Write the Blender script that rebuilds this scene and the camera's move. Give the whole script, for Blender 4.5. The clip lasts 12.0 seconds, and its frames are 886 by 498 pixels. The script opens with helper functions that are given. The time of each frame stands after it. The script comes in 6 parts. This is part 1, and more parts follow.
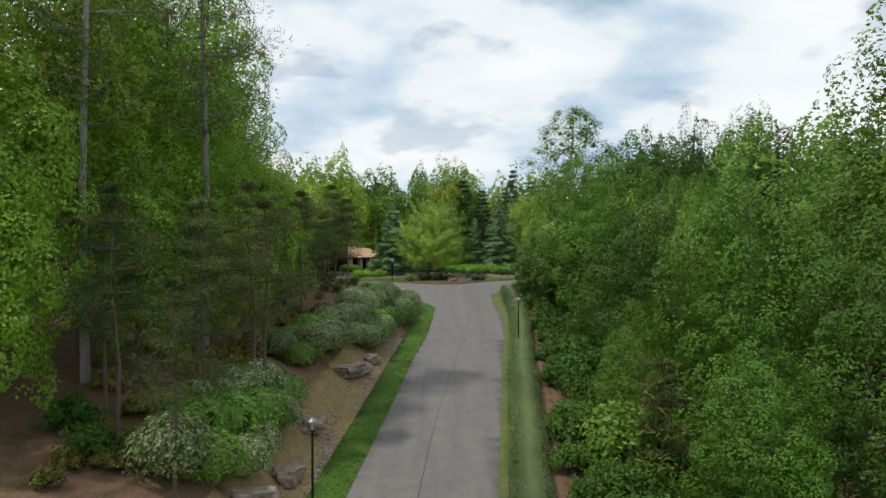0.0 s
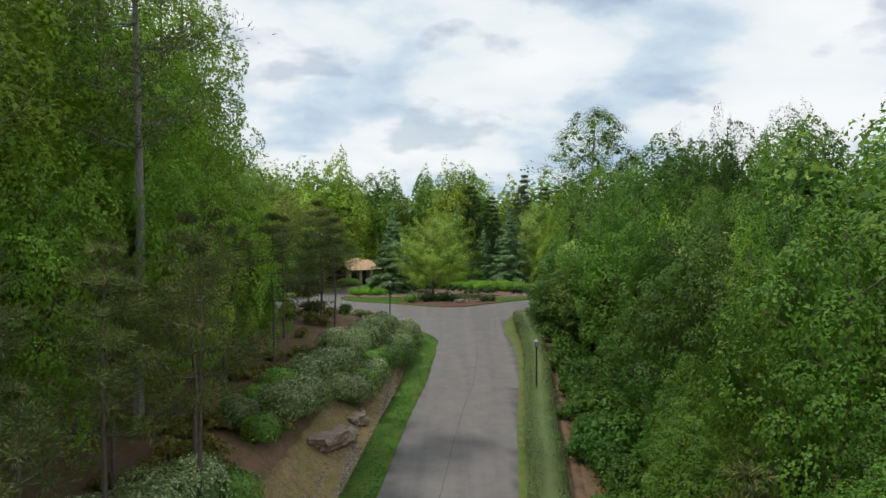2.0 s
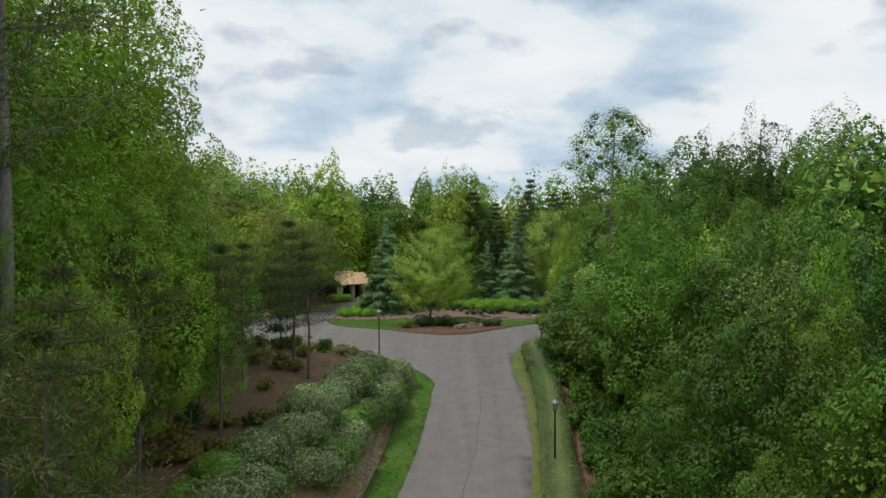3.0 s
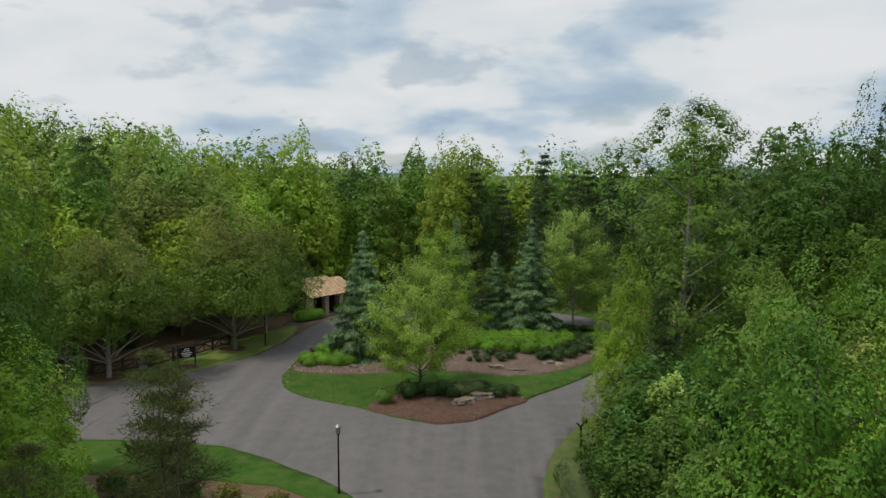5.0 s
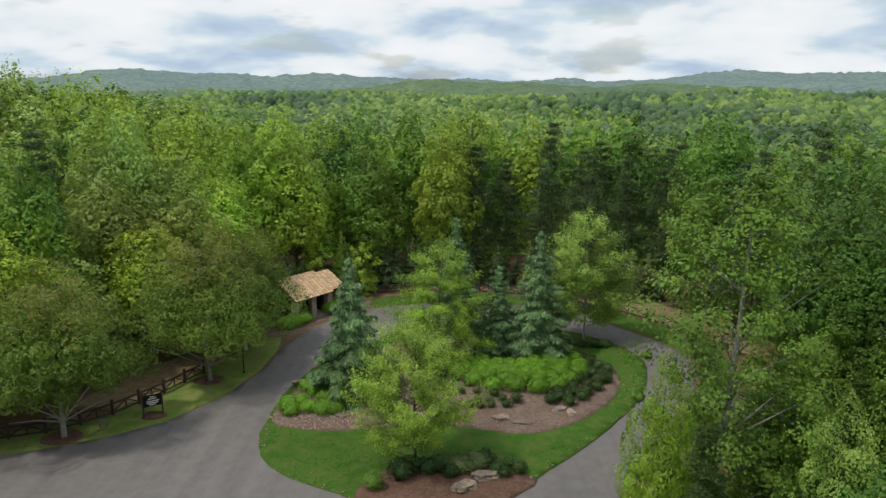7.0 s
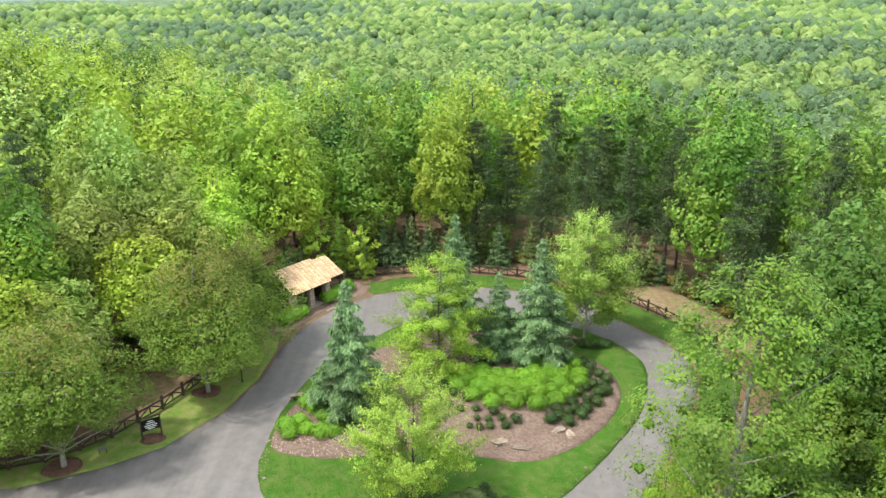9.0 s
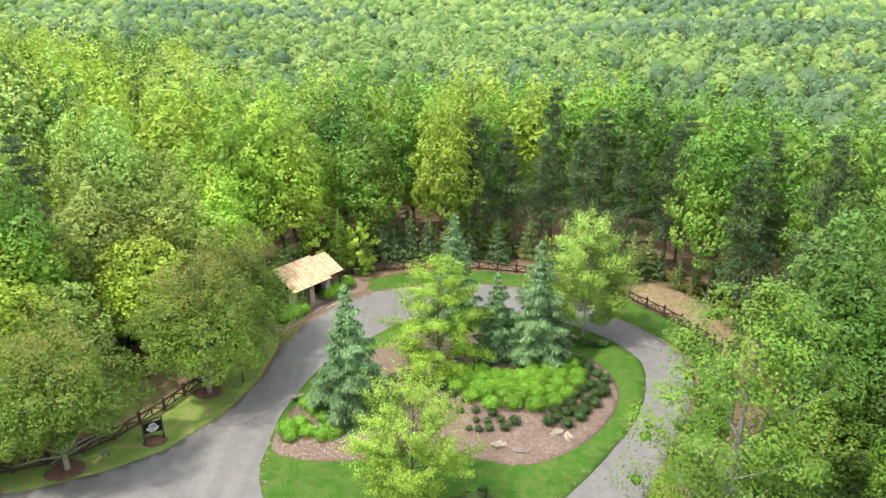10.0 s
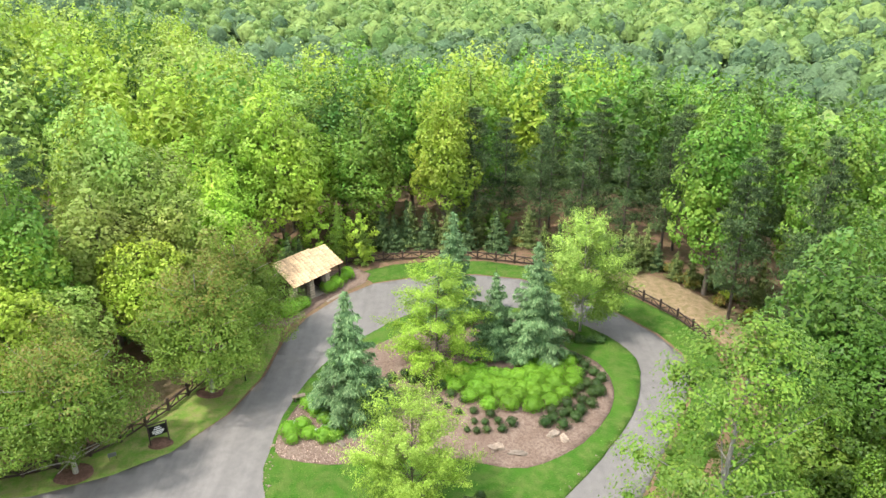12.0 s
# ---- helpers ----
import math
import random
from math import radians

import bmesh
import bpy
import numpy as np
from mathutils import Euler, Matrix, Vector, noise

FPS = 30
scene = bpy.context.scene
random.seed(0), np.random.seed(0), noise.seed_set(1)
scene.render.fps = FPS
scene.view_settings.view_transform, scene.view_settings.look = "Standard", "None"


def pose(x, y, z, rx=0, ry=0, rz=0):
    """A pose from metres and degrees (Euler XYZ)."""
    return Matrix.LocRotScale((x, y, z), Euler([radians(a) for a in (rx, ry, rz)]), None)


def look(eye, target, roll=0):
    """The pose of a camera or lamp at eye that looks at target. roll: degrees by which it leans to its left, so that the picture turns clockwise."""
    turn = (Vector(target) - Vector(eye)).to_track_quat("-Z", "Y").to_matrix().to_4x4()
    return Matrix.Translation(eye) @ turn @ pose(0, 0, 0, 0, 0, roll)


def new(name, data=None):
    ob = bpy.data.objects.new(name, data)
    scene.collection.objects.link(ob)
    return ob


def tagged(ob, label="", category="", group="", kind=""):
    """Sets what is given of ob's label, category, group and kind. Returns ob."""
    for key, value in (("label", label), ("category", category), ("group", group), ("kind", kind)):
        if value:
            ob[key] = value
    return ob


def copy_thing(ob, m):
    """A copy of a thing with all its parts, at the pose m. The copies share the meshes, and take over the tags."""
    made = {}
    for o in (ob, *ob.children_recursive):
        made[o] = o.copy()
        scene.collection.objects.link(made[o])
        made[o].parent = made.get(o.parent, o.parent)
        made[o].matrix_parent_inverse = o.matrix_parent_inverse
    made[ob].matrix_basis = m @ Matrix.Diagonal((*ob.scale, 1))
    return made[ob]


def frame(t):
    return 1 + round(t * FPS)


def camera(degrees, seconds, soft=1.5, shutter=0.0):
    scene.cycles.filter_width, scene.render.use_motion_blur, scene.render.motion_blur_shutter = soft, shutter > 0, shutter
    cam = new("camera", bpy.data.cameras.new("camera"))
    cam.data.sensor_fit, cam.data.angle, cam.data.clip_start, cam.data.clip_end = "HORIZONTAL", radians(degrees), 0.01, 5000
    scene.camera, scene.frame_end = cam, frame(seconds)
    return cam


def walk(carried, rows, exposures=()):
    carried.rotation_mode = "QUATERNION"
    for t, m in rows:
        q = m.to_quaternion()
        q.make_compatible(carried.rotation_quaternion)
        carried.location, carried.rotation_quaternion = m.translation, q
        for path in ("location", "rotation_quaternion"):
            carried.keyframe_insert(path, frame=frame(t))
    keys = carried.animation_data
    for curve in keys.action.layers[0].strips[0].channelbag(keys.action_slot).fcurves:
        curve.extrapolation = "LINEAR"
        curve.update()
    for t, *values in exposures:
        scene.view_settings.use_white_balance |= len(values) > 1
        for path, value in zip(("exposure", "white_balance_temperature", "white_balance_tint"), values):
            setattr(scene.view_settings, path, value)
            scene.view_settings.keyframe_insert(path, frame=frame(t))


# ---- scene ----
cam = camera(61.7, 12.0)
METRES, EYE, TILT, LEAN, TURN = 72.0, 5.12, -0.5, 0.0, 0.0
ROWS = [
    (0.0, 0.0, 0.0, 0.0, -0.0, 0.0, 0.0),
    (0.5, 0.0015, 0.0321, 0.0072, 0.18, 0.02, 0.02),
    (1.0, 0.0025, 0.0647, 0.0146, 0.31, -0.01, -0.01),
    (1.5, 0.0036, 0.099, 0.0224, 0.47, -0.06, -0.03),
    (2.0, 0.0048, 0.1349, 0.0302, 0.63, -0.09, -0.02),
    (2.5, 0.0061, 0.1724, 0.0379, 0.76, -0.14, -0.02),
    (2.6, 0.0064, 0.1805, 0.0397, 0.77, -0.14, -0.02),
    (2.7, 0.0068, 0.1985, 0.0435, 0.78, -0.15, -0.01),
    (2.8, 0.0074, 0.2240, 0.0487, 0.79, -0.16, -0.01),
    (2.9, 0.0081, 0.2480, 0.0535, 0.80, -0.17, -0.0),
    (3.0, 0.0088, 0.2717, 0.058, 0.81, -0.18, -0.0),
    (3.1, 0.0090, 0.2945, 0.0626, 0.81, -0.20, -0.0),
    (3.2, 0.0092, 0.3165, 0.0676, 0.81, -0.24, -0.0),
    (4.8, 0.0067, 0.5645, 0.1503, 0.57, -4.22, 0.0),
    (5.0, 0.0067, 0.5862, 0.1634, 0.56, -4.93, 0.0),
    (5.5, 0.0062, 0.6325, 0.1933, 0.55, -6.46, -0.05),
    (6.0, 0.0067, 0.6689, 0.2237, 0.54, -8.15, 0.02),
    (6.5, 0.0072, 0.6996, 0.2559, 0.51, -10.13, 0.12),
    (7.0, 0.008, 0.7255, 0.2897, 0.52, -12.26, 0.14),
    (7.2, 0.0083, 0.7338, 0.3030, 0.52, -13.05, 0.16),
    (8.8, 0.0110, 0.7778, 0.3945, 0.56, -18.90, 0.37),
    (9.0, 0.0112, 0.7813, 0.3999, 0.56, -19.2, 0.38),
    (9.5, 0.0117, 0.7847, 0.4123, 0.56, -19.94, 0.39),
    (10.0, 0.0119, 0.7878, 0.4246, 0.54, -20.69, 0.4),
    (10.5, 0.0124, 0.7907, 0.437, 0.52, -21.45, 0.41),
    (11.0, 0.0127, 0.7936, 0.4492, 0.5, -22.2, 0.42),
    (11.5, 0.0135, 0.7965, 0.4616, 0.51, -22.95, 0.48),
    (12.0, 0.014, 0.7993, 0.474, 0.49, -23.71, 0.51),
]

walk(cam, [(t, pose(0, 0, EYE, TILT, LEAN, TURN) @ pose(METRES * x, METRES * y, METRES * z, 90 + pitch, roll, yaw)) for t, x, y, z, yaw, pitch, roll in ROWS],
     exposures=[(0.0, -0.47), (3.2, -0.62), (5.0, -0.83), (7.2, -0.47), (8.8, 0.64), (10.0, 0.88), (12.0, 0.97)])

# ---- sky and sun ----
SUN_AZ, SUN_EL = radians(-114.0), radians(60.0)   # azimuth from +y, clockwise; height
world = bpy.data.worlds.new("sky")
scene.world = world
world.use_nodes = True
wt = world.node_tree
wt.nodes.clear()


def node(tree, kind, **values):
    n = tree.nodes.new(kind)
    for k, v in values.items():
        if k in n.inputs:
            n.inputs[k].default_value = v
    return n


def link(tree, a, b):
    tree.links.new(a, b)


def ramp(tree, src, stops):
    r = tree.nodes.new("ShaderNodeValToRGB")
    while len(r.color_ramp.elements) < len(stops):
        r.color_ramp.elements.new(0.5)
    for e, (p, c) in zip(r.color_ramp.elements, stops):
        e.position = p
        e.color = (*c, 1) if len(c) == 3 else c
    link(tree, src, r.inputs["Fac"])
    return r


def math_node(tree, op, a, b=None):
    m = tree.nodes.new("ShaderNodeMath")
    m.operation = op
    for i, v in enumerate((a, b)):
        if v is None:
            continue
        if isinstance(v, (int, float)):
            m.inputs[i].default_value = v
        else:
            link(tree, v, m.inputs[i])
    return m.outputs[0]


sky = wt.nodes.new("ShaderNodeTexSky")
sky.sky_type = "NISHITA"
sky.sun_disc = False
sky.sun_elevation, sky.sun_rotation = SUN_EL, SUN_AZ
sky_gain = node(wt, "ShaderNodeVectorMath")
sky_gain.operation = "SCALE"
sky_gain.inputs["Scale"].default_value = 0.15
link(wt, sky.outputs[0], sky_gain.inputs[0])
wc = wt.nodes.new("ShaderNodeTexCoord")
split = wt.nodes.new("ShaderNodeSeparateXYZ")
link(wt, wc.outputs["Generated"], split.inputs[0])
rise = math_node(wt, "ADD", math_node(wt, "MAXIMUM", split.outputs["Z"], 0.0), 0.28)
flat = wt.nodes.new("ShaderNodeCombineXYZ")
link(wt, math_node(wt, "DIVIDE", split.outputs["X"], rise), flat.inputs["X"])
link(wt, math_node(wt, "DIVIDE", split.outputs["Y"], rise), flat.inputs["Y"])
cl_big = node(wt, "ShaderNodeTexNoise", Scale=2.4, Detail=8.0, Roughness=0.5, Distortion=0.1)
cl_soft = node(wt, "ShaderNodeTexNoise", Scale=1.5, Detail=9.0, Roughness=0.50, Distortion=0.1)
link(wt, flat.outputs[0], cl_big.inputs["Vector"])
link(wt, flat.outputs[0], cl_soft.inputs["Vector"])
cover = ramp(wt, cl_big.outputs["Fac"], [(0.37, (0.55, 0.55, 0.55)), (0.44, (1, 1, 1))])
tone = ramp(wt, cl_soft.outputs["Fac"], [(0.38, (0.64, 0.82, 1.03)), (0.45, (0.86, 1.02, 1.16)), (0.50, (1.14, 1.22, 1.27)), (0.60, (1.28, 1.31, 1.34))])
sky_mix = wt.nodes.new("ShaderNodeMix")
sky_mix.data_type = "RGBA"
link(wt, cover.outputs["Color"], sky_mix.inputs["Factor"])
link(wt, sky_gain.outputs[0], sky_mix.inputs["A"])
link(wt, tone.outputs["Color"], sky_mix.inputs["B"])
bg = wt.nodes.new("ShaderNodeBackground")
bg.inputs["Strength"].default_value = 1.03
link(wt, sky_mix.outputs["Result"], bg.inputs["Color"])
wo = wt.nodes.new("ShaderNodeOutputWorld")
link(wt, bg.outputs[0], wo.inputs["Surface"])

sun_data = bpy.data.lights.new("sun", "SUN")
sun_data.energy, sun_data.angle, sun_data.color = 3.3, radians(2.5), (1.0, 0.95, 0.86)
sun = new("sun", sun_data)
sun_from = Vector((math.sin(SUN_AZ) * math.cos(SUN_EL), math.cos(SUN_AZ) * math.cos(SUN_EL), math.sin(SUN_EL)))
sun.matrix_world = look(sun_from * 300, (0, 0, 0))


# ---- materials ----
def material(name):
    m = bpy.data.materials.new(name)
    m.use_nodes = True
    t = m.node_tree
    return m, t, t.nodes["Principled BSDF"], t.nodes["Material Output"]


def mixed(t, fac, a, b):
    m = t.nodes.new("ShaderNodeMix")
    m.data_type = "RGBA"
    for key, v in (("Factor", fac), ("A", a), ("B", b)):
        if isinstance(v, (tuple, float, int)):
            if key == "Factor":
                m.inputs[key].default_value = v
            else:
                m.inputs[key].default_value = (*v, 1)
        else:
            link(t, v, m.inputs[key])
    return m.outputs["Result"]


def ground_like(name, cols, scales=(0.35, 4.0, 40.0), rough=0.95, bump=0.4, dist=0.03):
    """A rough natural surface: patches, mottling and grain of three colours."""
    m, t, p, o = material(name)
    co = t.nodes.new("ShaderNodeTexCoord").outputs["Object"]
    ns = []
    for s_, d in zip(scales, (5, 6, 4)):
        n = node(t, "ShaderNodeTexNoise", Scale=s_, Detail=float(d), Roughness=0.6)
        link(t, co, n.inputs["Vector"])
        ns.append(n.outputs["Fac"])
    a = ramp(t, ns[0], [(0.38, (0, 0, 0)), (0.62, (1, 1, 1))])
    b = ramp(t, ns[1], [(0.40, (0, 0, 0)), (0.66, (1, 1, 1))])
    c1 = mixed(t, a.outputs["Color"], cols[0], cols[1])
    c2 = mixed(t, b.outputs["Color"], c1, cols[2])
    g = ramp(t, ns[2], [(0.3, (0.62, 0.62, 0.62)), (0.7, (1.35, 1.35, 1.35))])
    mul = t.nodes.new("ShaderNodeMix")
    mul.data_type, mul.blend_type = "RGBA", "MULTIPLY"
    mul.inputs["Factor"].default_value = 1.0
    link(t, c2, mul.inputs["A"])
    link(t, g.outputs["Color"], mul.inputs["B"])
    link(t, mul.outputs["Result"], p.inputs["Base Color"])
    p.inputs["Roughness"].default_value = rough
    p.inputs["Specular IOR Level"].default_value = 0.2
    bp = node(t, "ShaderNodeBump", Strength=bump, Distance=dist)
    link(t, ns[2], bp.inputs["Height"])
    link(t, bp.outputs[0], p.inputs["Normal"])
    return m


def foliage(name, dark, light, tip=None, gloss=0.5, through_light=0.27, own=1.0, crest=None):
    """Leaves: each leaf and each plant has its own shade between dark and light, some with a tip colour."""
    m, t, p, o = material(name)
    isl = t.nodes.new("ShaderNodeNewGeometry").outputs["Random Per Island"]
    obj = t.nodes.new("ShaderNodeObjectInfo").outputs["Random"]
    c = mixed(t, isl, dark, light)
    if tip:
        f = ramp(t, isl, [(0.70, (0, 0, 0)), (0.95, (1, 1, 1))])
        c = mixed(t, f.outputs["Color"], c, tip)
    if crest:
        hgt = t.nodes.new("ShaderNodeSeparateXYZ")
        link(t, t.nodes.new("ShaderNodeTexCoord").outputs["Object"], hgt.inputs[0])
        young = math_node(t, "MULTIPLY", math_node(t, "SUBTRACT", hgt.outputs["Z"], crest[0]), 0.13)
        pick = math_node(t, "LESS_THAN", isl, young)
        c = mixed(t, pick, c, crest[1])
    hs = node(t, "ShaderNodeHueSaturation", Saturation=1.0)
    drift = node(t, "ShaderNodeTexNoise", Scale=0.11, Detail=2.0, Roughness=0.5)
    link(t, t.nodes.new("ShaderNodeNewGeometry").outputs["Position"], drift.inputs["Vector"])
    hue = math_node(t, "ADD", math_node(t, "MULTIPLY", obj, 0.024 * own), 0.5 - 0.020 * own - 0.045 * min(own, 1) )
    link(t, math_node(t, "ADD", hue, math_node(t, "MULTIPLY", drift.outputs["Fac"], 0.09 * min(own, 1))), hs.inputs["Hue"])
    wob = t.nodes.new("ShaderNodeTexWhiteNoise")
    wob.noise_dimensions = "1D"
    link(t, obj, wob.inputs["W"])
    val = math_node(t, "ADD", math_node(t, "MULTIPLY", wob.outputs["Value"], 0.44 * own), 1 - 0.21 * own)
    patch = node(t, "ShaderNodeTexNoise", Scale=0.16, Detail=3.0, Roughness=0.6)
    link(t, t.nodes.new("ShaderNodeNewGeometry").outputs["Position"], patch.inputs["Vector"])
    pr = ramp(t, patch.outputs["Fac"], [(0.36, (0.76, 0.76, 0.76)), (0.64, (1.24, 1.24, 1.24))])
    link(t, math_node(t, "MULTIPLY", val, pr.outputs["Color"]), hs.inputs["Value"])
    link(t, c, hs.inputs["Color"])
    link(t, hs.outputs[0], p.inputs["Base Color"])
    p.inputs["Roughness"].default_value = gloss
    p.inputs["Specular IOR Level"].default_value = 0.25
    tr = t.nodes.new("ShaderNodeBsdfTranslucent")
    link(t, hs.outputs[0], tr.inputs["Color"])
    mx = t.nodes.new("ShaderNodeMixShader")
    mx.inputs["Fac"].default_value = through_light
    link(t, p.outputs[0], mx.inputs[1])
    link(t, tr.outputs[0], mx.inputs[2])
    link(t, mx.outputs[0], o.inputs["Surface"])
    return m


def simple(name, col, rough=0.6, metal=0.0, vary=0.15, scale=8.0, bump=0.2, stretch=(1, 1, 1), dist=0.01):
    m, t, p, o = material(name)
    co = t.nodes.new("ShaderNodeTexCoord").outputs["Object"]
    mp = t.nodes.new("ShaderNodeMapping")
    mp.inputs["Scale"].default_value = stretch
    link(t, co, mp.inputs["Vector"])
    n = node(t, "ShaderNodeTexNoise", Scale=scale, Detail=6.0, Roughness=0.6)
    link(t, mp.outputs[0], n.inputs["Vector"])
    lo, hi = tuple(c * (1 - 2 * vary) for c in col), tuple(min(1, c * (1 + 2 * vary)) for c in col)
    r = ramp(t, n.outputs["Fac"], [(0.3, lo), (0.7, hi)])
    obj = t.nodes.new("ShaderNodeObjectInfo").outputs["Random"]
    hs = node(t, "ShaderNodeHueSaturation")
    link(t, math_node(t, "ADD", math_node(t, "MULTIPLY", obj, vary * 2), 1 - vary), hs.inputs["Value"])
    link(t, r.outputs["Color"], hs.inputs["Color"])
    link(t, hs.outputs[0], p.inputs["Base Color"])
    p.inputs["Roughness"].default_value, p.inputs["Metallic"].default_value = rough, metal
    bp = node(t, "ShaderNodeBump", Strength=bump, Distance=dist)
    link(t, n.outputs["Fac"], bp.inputs["Height"])
    link(t, bp.outputs[0], p.inputs["Normal"])
    return m


M_LITTER = ground_like("leaf_litter", ((0.150, 0.086, 0.058), (0.205, 0.122, 0.080), (0.110, 0.092, 0.040)), (0.12, 1.3, 14.0))
M_UNDERWOOD = ground_like("woodland_undergrowth", ((0.045, 0.075, 0.022), (0.070, 0.100, 0.030), (0.060, 0.065, 0.030)), (0.05, 0.4, 2.0), dist=0.3)
M_LAWN = ground_like("lawn", ((0.034, 0.101, 0.008), (0.053, 0.126, 0.012), (0.086, 0.129, 0.026)), (0.22, 0.9, 22.0), bump=0.7)
M_VERGE = ground_like("verge_grass", ((0.095, 0.185, 0.024), (0.155, 0.225, 0.042), (0.200, 0.195, 0.075)), (0.3, 1.2, 22.0), bump=0.7)
M_VERGE_DULL = ground_like("worn_verge_grass", ((0.070, 0.125, 0.022), (0.105, 0.150, 0.034), (0.140, 0.135, 0.060)), (0.3, 1.2, 22.0), bump=0.7)
M_MULCH = ground_like("wood_mulch", ((0.172, 0.121, 0.094), (0.217, 0.159, 0.126), (0.130, 0.085, 0.065)), (0.4, 3.5, 16.0), bump=0.9)
M_MULCH_DARK = ground_like("dark_mulch", ((0.132, 0.074, 0.053), (0.172, 0.100, 0.074), (0.096, 0.052, 0.037)), (0.4, 3.5, 16.0), bump=0.9)
M_SOIL = ground_like("bank_soil", ((0.310, 0.225, 0.105), (0.240, 0.210, 0.075), (0.205, 0.135, 0.075)), (0.6, 3.0, 14.0), bump=0.8)
M_DRYGRASS = ground_like("dry_grass", ((0.250, 0.175, 0.105), (0.290, 0.210, 0.130), (0.165, 0.135, 0.060)), (0.3, 1.6, 18.0), bump=0.7)
M_BARK = simple("bark", (0.120, 0.095, 0.075), 0.95, vary=0.22, scale=6, bump=0.8, stretch=(3, 3, 0.6), dist=0.04)
M_BARK_GREY = simple("grey_bark", (0.28, 0.26, 0.23), 0.95, vary=0.2, scale=6, bump=0.8, stretch=(3, 3, 0.6), dist=0.04)
M_ROCK = simple("fieldstone", (0.25, 0.19, 0.145), 0.9, vary=0.22, scale=3.0, bump=0.8, dist=0.06)
M_ROCK_PALE = simple("pale_fieldstone", (0.21, 0.165, 0.13), 0.9, vary=0.2, scale=3.0, bump=0.8, dist=0.06)
M_GRAVEL = simple("pale_gravel", (0.36, 0.30, 0.24), 0.95, vary=0.25, scale=4.0, bump=0.5)
M_BLACK = simple("black_metal", (0.013, 0.013, 0.014), 0.45, 0.6, vary=0.1, bump=0.05)
M_DARKWOOD = simple("stained_timber", (0.050, 0.032, 0.024), 0.8, vary=0.2, scale=9, bump=0.4, stretch=(1, 1, 6))
M_GLASS_LAMP = simple("frosted_lamp_glass", (0.30, 0.31, 0.30), 0.3, vary=0.05, bump=0.02)
M_LAMPCAP = simple("pale_metal_cap", (0.22, 0.225, 0.235), 0.4, 0.5, vary=0.08, bump=0.05)
M_SHINGLE = simple("cedar_shingle", (0.55, 0.37, 0.22), 0.9, vary=0.2, scale=5, bump=0.5, stretch=(1, 1, 4))
M_WALLSTONE = simple("wall_stone", (0.34, 0.28, 0.21), 0.9, vary=0.25, scale=4, bump=0.6, dist=0.04)
M_MORTAR = simple("mortar", (0.22, 0.19, 0.155), 0.95, vary=0.1, scale=12, bump=0.4)
M_WHITE = simple("white_paint", (0.78, 0.78, 0.76), 0.5, vary=0.04, bump=0.02)


def asphalt():
    m, t, p, o = material("asphalt")
    co = t.nodes.new("ShaderNodeTexCoord").outputs["Object"]
    n1 = node(t, "ShaderNodeTexNoise", Scale=0.12, Detail=5.0, Roughness=0.6, Distortion=0.6)
    n2 = node(t, "ShaderNodeTexNoise", Scale=1.1, Detail=6.0, Roughness=0.65)
    n3 = node(t, "ShaderNodeTexNoise", Scale=60.0, Detail=3.0)
    stretch = t.nodes.new("ShaderNodeMapping")
    stretch.inputs["Scale"].default_value = (6.0, 0.35, 1.0)
    link(t, co, stretch.inputs["Vector"])
    for n in (n1, n2, n3):
        link(t, stretch.outputs[0] if n is n1 else co, n.inputs["Vector"])
    a = ramp(t, n1.outputs["Fac"], [(0.35, (0.140, 0.129, 0.122)), (0.65, (0.172, 0.158, 0.150))])
    b = ramp(t, n2.outputs["Fac"], [(0.35, (0.86, 0.86, 0.86)), (0.70, (1.10, 1.09, 1.08))])
    g = ramp(t, n3.outputs["Fac"], [(0.3, (0.8, 0.8, 0.8)), (0.7, (1.2, 1.2, 1.2))])
    c = a.outputs["Color"]
    for x in (b, g):
        mu = t.nodes.new("ShaderNodeMix")
        mu.data_type, mu.blend_type = "RGBA", "MULTIPLY"
        mu.inputs["Factor"].default_value = 1.0
        link(t, c, mu.inputs["A"])
        link(t, x.outputs["Color"], mu.inputs["B"])
        c = mu.outputs["Result"]
    link(t, c, p.inputs["Base Color"])
    p.inputs["Roughness"].default_value = 0.85
    bp = node(t, "ShaderNodeBump", Strength=0.35, Distance=0.01)
    link(t, n3.outputs["Fac"], bp.inputs["Height"])
    link(t, bp.outputs[0], p.inputs["Normal"])
    return m


M_ASPHALT = asphalt()
F_FOREST = foliage("forest_leaves", (0.109, 0.241, 0.028), (0.167, 0.292, 0.038), (0.218, 0.331, 0.056))
F_DEEP = foliage("deep_green_leaves", (0.050, 0.131, 0.019), (0.082, 0.169, 0.025), (0.119, 0.209, 0.036))
F_LIME = foliage("spring_green_leaves", (0.234, 0.400, 0.036), (0.310, 0.447, 0.052), (0.363, 0.488, 0.077))
F_PALE = foliage("pale_green_leaves", (0.228, 0.353, 0.062), (0.286, 0.383, 0.083), (0.333, 0.420, 0.107))
F_ELM = foliage("young_elm_leaves", (0.181, 0.304, 0.032), (0.333, 0.477, 0.065), (0.423, 0.565, 0.103), own=0.0)
F_BIRCH = foliage("birch_leaves", (0.165, 0.280, 0.040), (0.290, 0.416, 0.069), (0.361, 0.480, 0.098), own=0.0)
F_YELLOW = foliage("yellow_green_leaves", (0.164, 0.298, 0.022), (0.294, 0.443, 0.046), (0.369, 0.510, 0.074), own=0.0)
